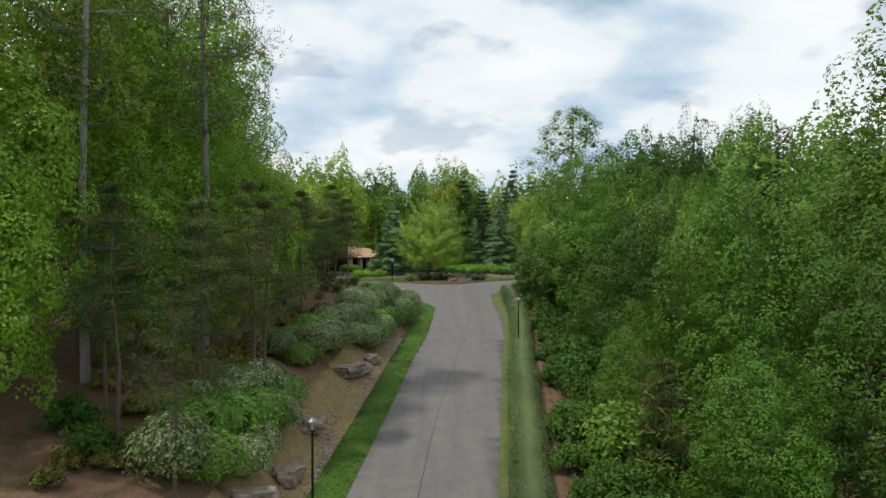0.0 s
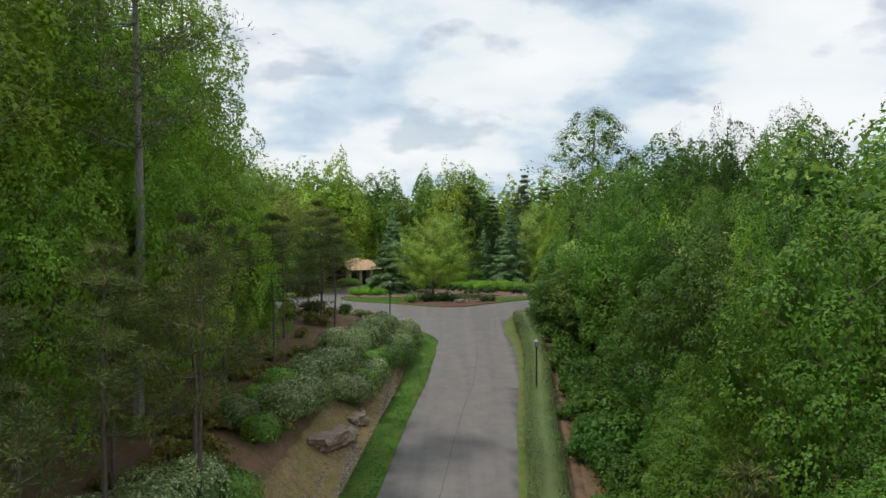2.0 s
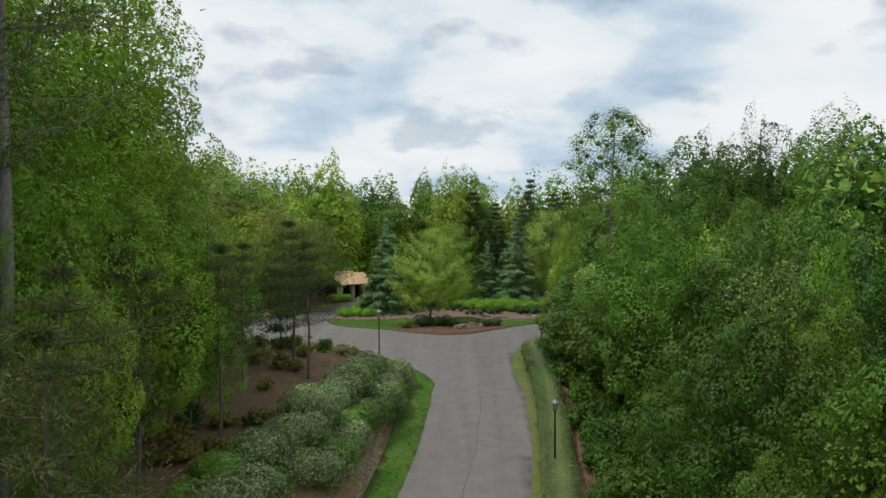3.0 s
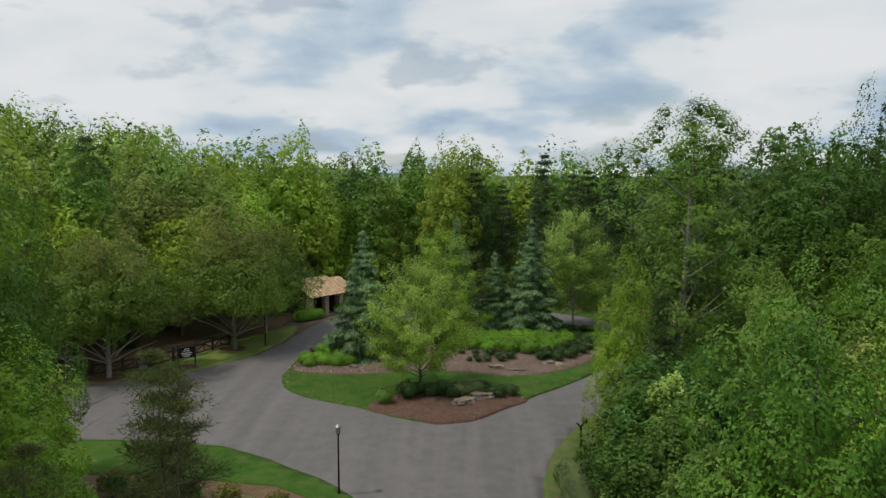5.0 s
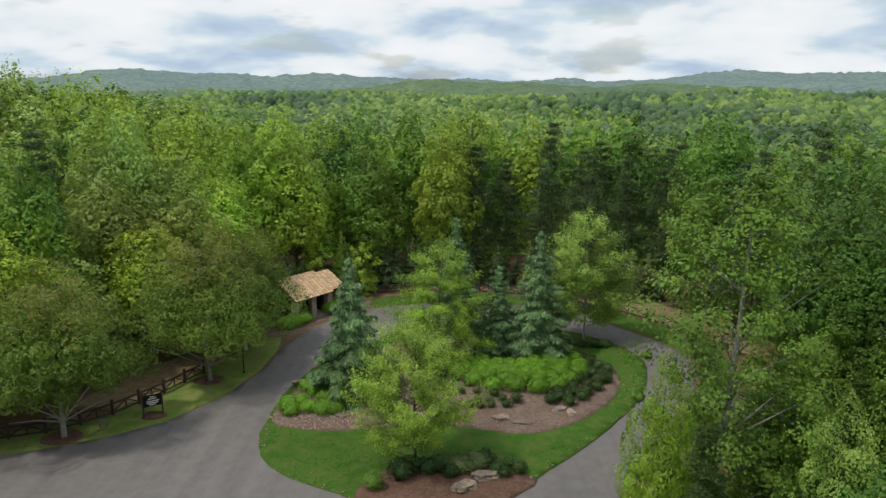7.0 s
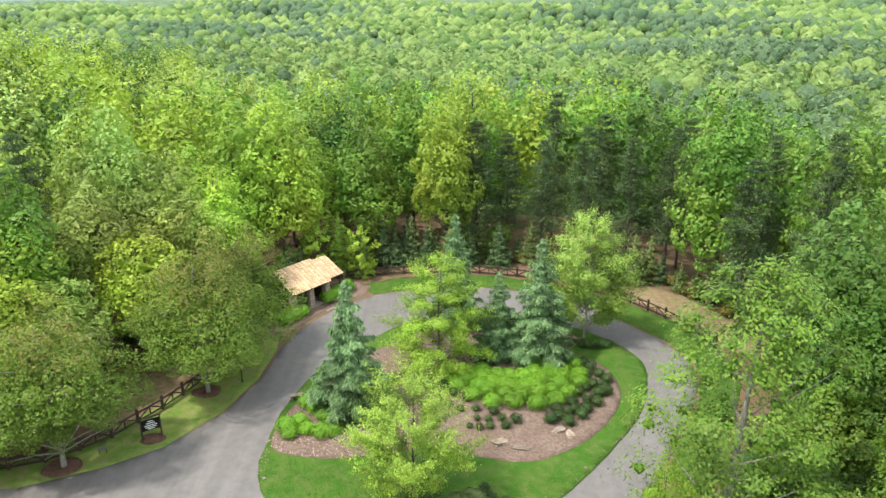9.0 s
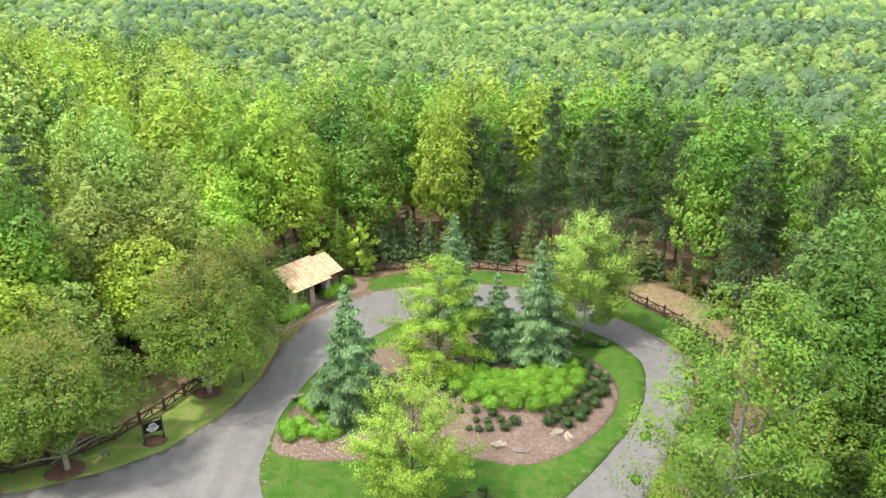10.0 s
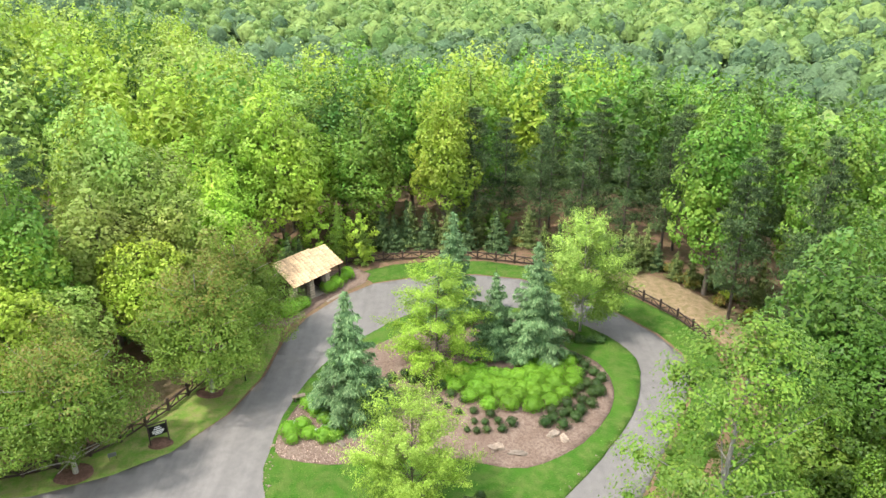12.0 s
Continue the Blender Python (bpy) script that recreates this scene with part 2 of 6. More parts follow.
F_MAPLE = foliage("russet_maple_leaves", (0.106, 0.191, 0.024), (0.146, 0.226, 0.029), (0.165, 0.225, 0.036), through_light=0.25, own=0.2, crest=(7.6, (0.198, 0.169, 0.040)))
F_SPRUCE = foliage("blue_spruce_needles", (0.082, 0.167, 0.063), (0.174, 0.294, 0.113), (0.280, 0.405, 0.183), 0.6, 0.15, own=0.2)
F_PINE = foliage("pine_needles", (0.054, 0.088, 0.022), (0.121, 0.172, 0.041), (0.190, 0.177, 0.051), 0.6, 0.2)
F_PINE_DARK = foliage("dark_pine_needles", (0.050, 0.100, 0.026), (0.105, 0.175, 0.042), (0.150, 0.215, 0.055), 0.6, 0.2, own=0.3)
F_BOX = foliage("boxwood_leaves", (0.025, 0.061, 0.015), (0.064, 0.119, 0.029), None, 0.4, 0.2)
F_LAUREL = foliage("laurel_leaves", (0.135, 0.305, 0.023), (0.190, 0.385, 0.031), (0.245, 0.450, 0.048), 0.4, 0.25, own=0.25)
F_RHODO = foliage("silvery_shrub_leaves", (0.116, 0.190, 0.057), (0.262, 0.345, 0.137), (0.488, 0.517, 0.294), 0.4, 0.25)
F_HEDGE = foliage("hedge_leaves", (0.078, 0.127, 0.037), (0.153, 0.208, 0.068), (0.200, 0.252, 0.096), 0.5, 0.25)
F_BANKGREEN = foliage("bank_shrub_leaves", (0.094, 0.209, 0.033), (0.204, 0.374, 0.055), (0.297, 0.473, 0.088), 0.4, 0.3, own=0.25)
F_OAK = foliage("oak_leaves", (0.108, 0.216, 0.021), (0.156, 0.254, 0.031), (0.199, 0.286, 0.040), own=0.0)
F_NEAR = foliage("drive_side_leaves", (0.087, 0.195, 0.017), (0.109, 0.213, 0.022), (0.127, 0.230, 0.029), own=0.7)
F_NEAR_DEEP = foliage("deep_drive_side_leaves", (0.048, 0.124, 0.013), (0.062, 0.138, 0.016), (0.076, 0.152, 0.022), own=0.7)
F_NEAR_LIME = foliage("light_drive_side_leaves", (0.183, 0.354, 0.028), (0.217, 0.376, 0.034), (0.250, 0.397, 0.046), own=0.7)
F_CONIFER = foliage("dark_conifer_needles", (0.043, 0.083, 0.031), (0.098, 0.157, 0.053), (0.153, 0.212, 0.076), 0.6, 0.15, own=0.5)
F_OLIVE = foliage("olive_needles", (0.085, 0.125, 0.035), (0.165, 0.215, 0.060), (0.225, 0.265, 0.085), 0.6, 0.15, own=0.5)
F_SCRUB = foliage("autumn_scrub_leaves", (0.120, 0.150, 0.030), (0.240, 0.225, 0.048), (0.34, 0.20, 0.05), 0.5, 0.3, own=0.6)




def canopy(name, dark, light):
    """Distant crowns: each crown its own shade, broken up by clumps of leaves."""
    m, t, p, o = material(name)
    g = t.nodes.new("ShaderNodeNewGeometry")
    c = mixed(t, g.outputs["Random Per Island"], dark, light)
    n = node(t, "ShaderNodeTexNoise", Scale=0.55, Detail=5.0, Roughness=0.7)
    link(t, g.outputs["Position"], n.inputs["Vector"])
    r = ramp(t, n.outputs["Fac"], [(0.34, (0.66, 0.66, 0.66)), (0.66, (1.28, 1.28, 1.28))])
    mu = t.nodes.new("ShaderNodeMix")
    mu.data_type, mu.blend_type = "RGBA", "MULTIPLY"
    mu.inputs["Factor"].default_value = 1.0
    link(t, c, mu.inputs["A"])
    link(t, r.outputs["Color"], mu.inputs["B"])
    link(t, mu.outputs["Result"], p.inputs["Base Color"])
    p.inputs["Roughness"].default_value = 0.9
    p.inputs["Specular IOR Level"].default_value = 0.1
    bp = node(t, "ShaderNodeBump", Strength=1.0, Distance=1.6)
    link(t, n.outputs["Fac"], bp.inputs["Height"])
    link(t, bp.outputs[0], p.inputs["Normal"])
    return m


# the far crowns' greens lean to blue, a tint for the valley's haze
C_GREEN = canopy("far_crowns", (0.085, 0.160, 0.046), (0.235, 0.320, 0.095))
C_DARK = canopy("far_dark_crowns", (0.075, 0.132, 0.068), (0.125, 0.188, 0.092))


# ---- mesh helpers ----
def part(name, data, mat, parent=None, label=""):
    """Links a bmesh or a mesh as one object, under a thing or a part."""
    if isinstance(data, bmesh.types.BMesh):
        me = bpy.data.meshes.new(name)
        data.to_mesh(me)
        data.free()
    else:
        me = data
    if not me.materials:
        me.materials.append(mat)
    ob = new(name, me)
    if parent:
        ob.parent = parent
    if label:
        ob["label"] = label
    return ob


def raw_mesh(name, verts, faces_n, idx, smooth=False):
    """A mesh from arrays: vertices, corners in each face, corner indices."""
    me = bpy.data.meshes.new(name)
    me.vertices.add(len(verts))
    me.vertices.foreach_set("co", np.asarray(verts, dtype=np.float32).ravel())
    me.loops.add(len(idx))
    me.loops.foreach_set("vertex_index", np.asarray(idx, dtype=np.int32))
    starts = np.concatenate([[0], np.cumsum(faces_n)[:-1]]).astype(np.int32)
    me.polygons.add(len(faces_n))
    me.polygons.foreach_set("loop_start", starts)
    if smooth:
        me.polygons.foreach_set("use_smooth", np.ones(len(faces_n), dtype=bool))
    me.update(calc_edges=True)
    return me


def unit(v):
    return v / np.maximum(np.linalg.norm(v, axis=1, keepdims=True), 1e-9)


def ico_arrays(level):
    bm = bmesh.new()
    bmesh.ops.create_icosphere(bm, subdivisions=level, radius=1.0)
    bm.verts.index_update()
    v, f = np.array([q.co[:] for q in bm.verts]), np.array([[q.index for q in g.verts] for g in bm.faces])
    bm.free()
    return v, f


ICO = {1: ico_arrays(1)}


def blobs(lobes, rng, shrink=0.56, rough=0.30, half=False):
    """Uneven inner masses of twigs and leaves, one for each lobe (x, y, z, rx, rz)."""
    L = np.asarray(lobes, float)
    V0, F0 = ICO[1]
    F = F0[V0[F0][:, :, 2].mean(1) > -0.35] if half else F0
    n = len(L)
    k = shrink * (1 + rng.uniform(-rough, rough, (n, len(V0), 1)))
    v = V0[None] * k * np.stack([L[:, 3], L[:, 3], L[:, 4]], 1)[:, None] + L[:, None, :3]
    i = F[None] + (np.arange(n) * len(V0))[:, None, None]
    return v.reshape(-1, 3), i.reshape(-1)


def kites(name, pos, nrm, size, rng, aspect=0.62, along=None, bend=0.18, core=None, tri=False, shrink=0.56):
    """Many leaf blades: one bent kite or triangle each, facing nrm, pointing along `along` or any way."""
    n = len(pos)
    nrm = unit(nrm)
    a = rng.normal(size=(n, 3)) if along is None else along + rng.normal(size=(n, 3)) * 0.18
    a = unit(a - nrm * (a * nrm).sum(1, keepdims=True))
    b = np.cross(nrm, a)
    s_ = size[:, None]
    v = np.empty((n, 4, 3))
    v[:, 0] = pos - a * s_ * 0.5
    v[:, 1] = pos + b * s_ * 0.5 * aspect + nrm * s_ * bend
    v[:, 2] = pos + a * s_ * 0.5
    v[:, 3] = pos - b * s_ * 0.5 * aspect + nrm * s_ * bend * 0.6
    if tri:
        v[:, 0] += b * s_ * 0.5 * aspect
        v[:, 1] = pos - (a + b * aspect) * s_ * 0.5
        v = v[:, :3]
        v[:, 2] += nrm * s_ * bend * rng.uniform(-1, 1, (n, 1))
    k = v.shape[1]
    verts, counts, idx = v.reshape(-1, 3), np.full(n, k), np.arange(n * k)
    if core is not None:
        cv, ci = blobs(core, rng, shrink)
        idx = np.concatenate([idx, ci + len(verts)])
        verts, counts = np.concatenate([verts, cv]), np.concatenate([counts, np.full(len(ci) // 3, 3)])
    return raw_mesh(name, verts, counts, idx)


def tubes(name, paths, sides=7):
    """Tapered tubes along paths of (x, y, z, radius), joined into one mesh."""
    V, I, F = [], [], []
    base = 0
    for path in paths:
        p = np.array(path, float)
        d = np.gradient(p[:, :3], axis=0)
        d = unit(d)
        ref = np.where(np.abs(d[:, 2:3]) > 0.9, np.array([[1.0, 0, 0]]), np.array([[0, 0, 1.0]]))
        u = unit(np.cross(d, ref))
        w = np.cross(d, u)
        ang = np.linspace(0, 2 * np.pi, sides, endpoint=False)
        ring = p[:, None, :3] + p[:, None, 3:4] * (np.cos(ang)[None, :, None] * u[:, None] + np.sin(ang)[None, :, None] * w[:, None])
        V.append(ring.reshape(-1, 3))
        for k in range(len(p) - 1):
            for j in range(sides):
                j2 = (j + 1) % sides
                I += [base + k * sides + j, base + k * sides + j2, base + (k + 1) * sides + j2, base + (k + 1) * sides + j]
                F.append(4)
        base += len(p) * sides
    return raw_mesh(name, np.concatenate(V), F, I, True)


def box(bm, size, at=(0, 0, 0), turn=None, bevel=0.0):
    m = Matrix.Translation(at) @ (turn if turn is not None else Matrix.Identity(4)) @ Matrix.Diagonal((*size, 1))
    r = bmesh.ops.create_cube(bm, size=1.0, matrix=m)
    if bevel:
        es = list({e for v in r["verts"] for e in v.link_edges})
        bmesh.ops.bevel(bm, geom=es, offset=bevel, segments=1, affect="EDGES")


def cone(bm, r1, r2, h, at, seg=12):
    bmesh.ops.create_cone(bm, cap_ends=True, segments=seg, radius1=r1, radius2=r2, depth=h, matrix=Matrix.Translation(at) @ Matrix.Translation((0, 0, h / 2)))


# ---- the lie of the land ----
def smooth(a, b, x):
    t = np.clip((np.asarray(x, float) - a) / (b - a), 0, 1)
    return t * t * (3 - 2 * t)


ROAD_Y = [-80, -20, 0, 31.6, 46, 55, 61.5, 70, 78, 90]
ROAD_X = [-12, -5.6, -3.7, -0.9, 0.38, 1.1, 1.85, 2.35, 2.3, 2.0]
ROAD_ZY = [-80, 20, 45, 58, 70, 81, 90, 97]
ROAD_Z = [-15, -7.0, -4.5, -3.2, -1.95, -0.9, -0.25, 0.0]
HALF = 3.3


def road_x(y):
    return np.interp(y, ROAD_Y, ROAD_X)


def road_z(y):
    y = np.asarray(y, float)
    return (np.interp(y - 3, ROAD_ZY, ROAD_Z) + np.interp(y, ROAD_ZY, ROAD_Z) * 2 + np.interp(y + 3, ROAD_ZY, ROAD_Z)) / 4


def lumps(x, y, s, seed=0.0):
    return np.sin(x / s + seed) * np.cos(y / s * 1.13 + seed * 2.1) + 0.5 * np.sin(x / s * 2.3 + y / s * 1.7 + seed)


def ground(x, y):
    """Height of the land."""
    x, y = np.asarray(x, float), np.asarray(y, float)
    zr = road_z(y)
    dl = road_x(y) - HALF - x
    dr = x - road_x(y) - HALF
    left = smooth(2.2, 6.4, dl) * 2.5 + np.clip(dl - 6, 0, 60) * 0.13
    left = left * (1 - smooth(70, 86, y)) - 0.22 * np.exp(-((dl - 2.2) / 0.7) ** 2) * (1 - smooth(70, 78, y))
    right = -np.clip(dr - 3.6, 0, 22) * 0.36 - 0.15 * smooth(2.6, 3.6, dr)
    low = zr + np.where(dl > 0, left, 0) + np.where(dr > 0, right, 0) + lumps(x, y, 3.1) * 0.10 * smooth(3, 7, np.maximum(dl, dr))
    # the court: a level plateau that falls away behind and to the right
    d = np.hypot((x - 2) / 1.02, (y - 114)) - 28.5
    court = -np.clip(d, 0, 200) * 0.09 * smooth(-10, 60, y - 120 + x * 0.6) + lumps(x, y, 3.7, 1.0) * 0.12 * smooth(0, 6, d)
    court = court - np.clip(x - 27, 0, 40) * 0.18
    near = low * (1 - smooth(84, 97, y)) + court * smooth(84, 97, y)
    # far country: a valley, then ridges
    r = np.hypot(x, y - 60)
    far = -42 + 22 * smooth(700, 1700, r) + lumps(x, y, 130, 0.7) * 6 * smooth(200, 420, r)
    far = far + 34 * smooth(-60, -260, x) * (1 - smooth(420, 900, r)) + 16 * smooth(120, 330, x) * (1 - smooth(420, 900, r))
    brink = 112 + 60 * smooth(-25, -70, x)
    fall = smooth(0, 95, r - brink)
    near = near + 9 * smooth(-45, -120, x) * smooth(100, 190, y)
    return near * (1 - fall) + far * fall


def gz(x, y):
    return float(ground(x, y))


def ground_sheet():
    def axis(lo, hi, fine_lo, fine_hi, fine):
        mid = list(np.arange(fine_lo, fine_hi + 1e-6, fine))
        step, a, out = fine, fine_hi, []
        while a < hi:
            step *= 1.16
            a += step
            out.append(min(a, hi))
        step, a, pre = fine, fine_lo, []
        while a > lo:
            step *= 1.16
            a -= step
            pre.append(max(a, lo))
        return np.array(pre[::-1] + mid + out)
    xs = axis(-4500, 4500, -36, 40, 1.0)
    ys = axis(-1500, 4600, 10, 150, 1.0)
    X, Y = np.meshgrid(xs, ys)
    Z = ground(X, Y)
    nx, ny = len(xs), len(ys)
    i = np.arange(nx * ny).reshape(ny, nx)
    idx = np.stack([i[:-1, :-1], i[:-1, 1:], i[1:, 1:], i[1:, :-1]], -1).reshape(-1)
    me = raw_mesh("ground", np.stack([X, Y, Z], -1).reshape(-1, 3), np.full(len(idx) // 4, 4), idx, True)
    me.materials.append(M_LITTER)
    me.materials.append(M_UNDERWOOD)
    cx, cy = (X[:-1, :-1] + X[1:, 1:]).reshape(-1) / 2, (Y[:-1, :-1] + Y[1:, 1:]).reshape(-1) / 2
    me.polygons.foreach_set("material_index", (np.hypot(cx, cy - 60) > 128).astype(np.int32))
    return tagged(part("ground", me, M_LITTER), "brown leaf-littered forest ground with low banks", "ground", kind="structure")


ground_sheet()


def sheet(name, poly, lift, mat, label, category, step=1.0, dome=None):
    """A thin surface that follows the land inside a closed outline."""
    bm = bmesh.new()
    vs = [bm.verts.new((x, y, 0)) for x, y in poly]
    f = bm.faces.new(vs)
    if f.normal.z < 0:
        bmesh.ops.reverse_faces(bm, faces=[f])
    for ax in (0, 1):
        vals = [p[ax] for p in poly]
        for c in np.arange(math.ceil(min(vals)), max(vals), step):
            co, no = [0, 0, 0], [0, 0, 0]
            co[ax], no[ax] = float(c), 1.0
            bmesh.ops.bisect_plane(bm, geom=bm.verts[:] + bm.edges[:] + bm.faces[:], plane_co=co, plane_no=no)
    for v in bm.verts:
        v.co.z = gz(v.co.x, v.co.y) + lift + (dome(v.co.x, v.co.y) if dome else 0)
    bmesh.ops.triangulate(bm, faces=bm.faces[:])
    # a short skirt, so that the edge reads as a small step
    ed = [e for e in bm.edges if len(e.link_faces) == 1]
    ex = bmesh.ops.extrude_edge_only(bm, edges=ed)
    for v in [g for g in ex["geom"] if isinstance(g, bmesh.types.BMVert)]:
        v.co.z -= lift + 0.25
    bmesh.ops.recalc_face_normals(bm, faces=bm.faces[:])
    if sum(fc.normal.z for fc in bm.faces) < 0:
        bmesh.ops.reverse_faces(bm, faces=bm.faces[:])
    for fc in bm.faces:
        fc.smooth = True
    return tagged(part(name, bm, mat), label, category, kind="structure")


def closed_curve(pts, per=5, wob=0.0, seed=1):
    """A smooth closed line through points."""
    rng = random.Random(seed)
    n, out = len(pts), []
    for i in range(n):
        p0, p1, p2, p3 = (Vector((*pts[(i + k) % n], 0)) for k in (-1, 0, 1, 2))
        for k in range(per):
            t = k / per
            q = 0.5 * (2 * p1 + (p2 - p0) * t + (2 * p0 - 5 * p1 + 4 * p2 - p3) * t * t + (3 * p1 - p0 - 3 * p2 + p3) * t ** 3)
            out.append((q.x + rng.uniform(-wob, wob), q.y + rng.uniform(-wob, wob)))
    return out


# ---- roads, lawns and beds ----
ys = list(np.arange(-40, 73, 2.0))
entry_r = [(float(road_x(y)) + HALF, float(y)) for y in ys]
entry_l = [(float(road_x(y)) - HALF, float(y)) for y in ys]
mouth_r = [(5.35, 79), (5.9, 83), (7.0, 86.6), (8.9, 90.2), (12.2, 95.6), (15.8, 101.4)]
ring = [(18.6, 106.3), (21.4, 111.5), (22.9, 115.6), (23.1, 118.8), (21.6, 122.6), (18.9, 126.5), (16.6, 129.8), (13.4, 132.6), (9.0, 135.2), (3.8, 136.4),
        (-2.9, 135.9), (-8.0, 134.2), (-11.5, 130.9), (-14.3, 126.4), (-15.8, 121.5), (-16.3, 115.5), (-18.0, 109.8), (-21.3, 104.8), (-25.0, 102.1), (-30, 99.9), (-40, 98.6), (-70, 98.0)]
branch = [(-70, 89.5), (-40, 88.8), (-24.0, 88.4), (-18.5, 88.1), (-14.0, 87.2), (-10.6, 85.4), (-7.4, 83.0), (-5.0, 80.7), (-3.3, 78.8), (-2.1, 77.0), (-1.35, 75.4), (-1.0, 74.2)]
sheet("road", entry_r + mouth_r + ring + branch + entry_l[::-1], 0.05, M_ASPHALT, "worn grey asphalt drive widening into a loop", "road")

ISLAND = [(-0.5, 91.3), (-3.6, 92.6), (-6.4, 94.6), (-9.8, 96.5), (-12.2, 98.9), (-13.4, 102.0), (-13.5, 105.5), (-13.3, 109.5), (-12.2, 114.5), (-10.2, 119.0), (-7.3, 122.9), (-3.7, 126.7),
          (0.6, 128.5), (4.8, 128.7), (9.8, 127.6), (14.0, 125.0), (17.1, 121.6), (18.5, 118.2), (18.2, 114.8), (16.3, 109.4), (12.6, 103.9), (9.8, 100.4), (6.4, 96.7), (4.4, 94.4), (2.4, 92.2)]


def mound(x, y):
    return 0.55 * math.exp(-(((x - 3) / 9) ** 2 + ((y - 114) / 8) ** 2))


sheet("island_lawn", closed_curve(ISLAND, 4, 0.05), 0.12, M_LAWN, "mown green lawn of the loop's island", "lawn", dome=mound)
BED = [(-13.0, 104.6), (-9.6, 103.3), (-5.6, 103.4), (-1.8, 104.2), (2.0, 103.6), (5.2, 102.7), (8.0, 103.2), (11.4, 105.6), (14.3, 109.6), (15.4, 113.8), (14.6, 117.4), (11.8, 120.3),
       (13.5, 122.6), (10.5, 125.4), (4.0, 126.0), (-1.0, 125.2), (-5.0, 121.8), (-8.6, 118.2), (-11.6, 112.6), (-12.9, 108.5)]
sheet("mulch_bed", closed_curve(BED, 4, 0.06, 2), 0.16, M_MULCH, "pale pinkish wood mulch bed with scattered chips", "mulch bed", dome=mound)
TIP = [(-5.4, 94.1), (-3.5, 92.6), (-2.0, 91.85), (-0.5, 91.15), (1.1, 91.35), (2.5, 92.1), (4.5, 94.25), (6.2, 96.2), (4.6, 97.6), (1.2, 98.6), (-2.6, 98.2), (-4.6, 96.4)]
sheet("mulch_tip", closed_curve(TIP, 4, 0.05, 3), 0.165, M_MULCH_DARK, "reddish brown mulch bed at the island's point", "mulch bed")

# strip of lawn round the loop and along the drive
OUTL = [(15.9, 101.0), (18.9, 106.1), (21.7, 111.3), (23.2, 115.4), (23.4, 118.9), (21.9, 122.8), (19.2, 126.7), (16.8, 130.1), (13.6, 132.9), (9.1, 135.5), (3.8, 136.7), (-2.9, 136.2), (-8.1, 134.5)]
OUTR = [(-10.2, 137.2), (-6.0, 139.4), (-1.0, 140.3), (5.0, 140.3), (11.5, 138.2), (17.0, 134.4), (21.0, 131.0), (25.0, 125.4), (26.6, 120.5), (26.2, 114.0), (23.5, 108.0), (18.5, 100.0)]
sheet("loop_verge", OUTL + OUTR, 0.035, M_LAWN, "green grass strip between loop and fence", "lawn")
sheet("left_verge", [(-16.2, 121.0), (-16.6, 115.5), (-18.3, 109.7), (-21.5, 104.6), (-25.2, 101.9), (-30, 99.6), (-44, 98.2), (-44, 101.4), (-33, 102.6), (-27.4, 105.4), (-24.8, 109.0), (-22.6, 114.0), (-19.8, 120.6), (-17.8, 124.0), (-16.6, 124.2)],
      0.035, M_VERGE, "shaded grass verge below the timber fence", "lawn")
vl = np.arange(-20, 74, 2.0)
sheet("drive_verge_left", [(float(road_x(y)) - HALF - 1.75 - 0.5 * smooth(55, 75, y), float(y)) for y in vl] + [(-6.0, 78.6), (-9.2, 81.6), (-14, 82.8), (-20, 83.4), (-30, 84.2), (-30, 88.75), (-24, 88.6), (-18.4, 88.3), (-13.8, 87.4), (-10.3, 85.6), (-7.1, 83.2), (-4.7, 80.9), (-3.0, 79.0), (-1.8, 77.2), (-1.05, 75.5), (-0.75, 74.2)]
      + [(float(road_x(y)) - HALF + 0.04, float(y)) for y in vl[::-1]], 0.075, M_LAWN, "bright green mown grass edge along the drive", "lawn")
sheet("drive_verge_right", [(float(road_x(y)) + HALF - 0.04, float(y)) for y in vl] + [(5.25, 79.0), (5.8, 83.2), (6.8, 86.8), (8.7, 90.4), (12.0, 95.8), (14.0, 94.8), (11.0, 90.4), (8.6, 86.6), (7.0, 82.0)]
      + [(float(road_x(y)) + HALF + 0.60 + 0.5 * smooth(66, 76, y), float(y)) for y in vl[::-1]], 0.06, M_VERGE_DULL, "thin green grass edge beside the hedge", "lawn")
sheet("hedge_soil", [(float(road_x(y)) + HALF + 2.2, float(y)) for y in vl] + [(float(road_x(y)) + HALF + 3.1, float(y)) for y in vl[::-1]], 0.03, M_LITTER, "bare brown soil strip behind the clipped hedge", "soil")
sheet("bank_soil", [(float(road_x(y)) - HALF - 1.7 - 0.5 * smooth(55, 75, y), float(y)) for y in vl] + [(float(road_x(y)) - HALF - 4.6, float(y)) for y in vl[::-1]], 0.03, M_SOIL, "bare tan soil ditch with small stones", "soil")
sheet("back_clearing", [(18.6, 134.6), (22.0, 131.6), (26.0, 126.2), (28.0, 120.5), (32.5, 121.5), (33.5, 127.0), (27.0, 134.5), (21.0, 139.0)], 0.03, M_DRYGRASS, "tan dry grass clearing behind the fence", "dry grass")
sheet("left_clearing", [(-26, 107.5), (-23.6, 113.0), (-21.4, 118.5), (-24.0, 120.5), (-28.0, 114), (-30.5, 107.5)], 0.03, M_DRYGRASS, "tan dry grass behind the fence", "dry grass")


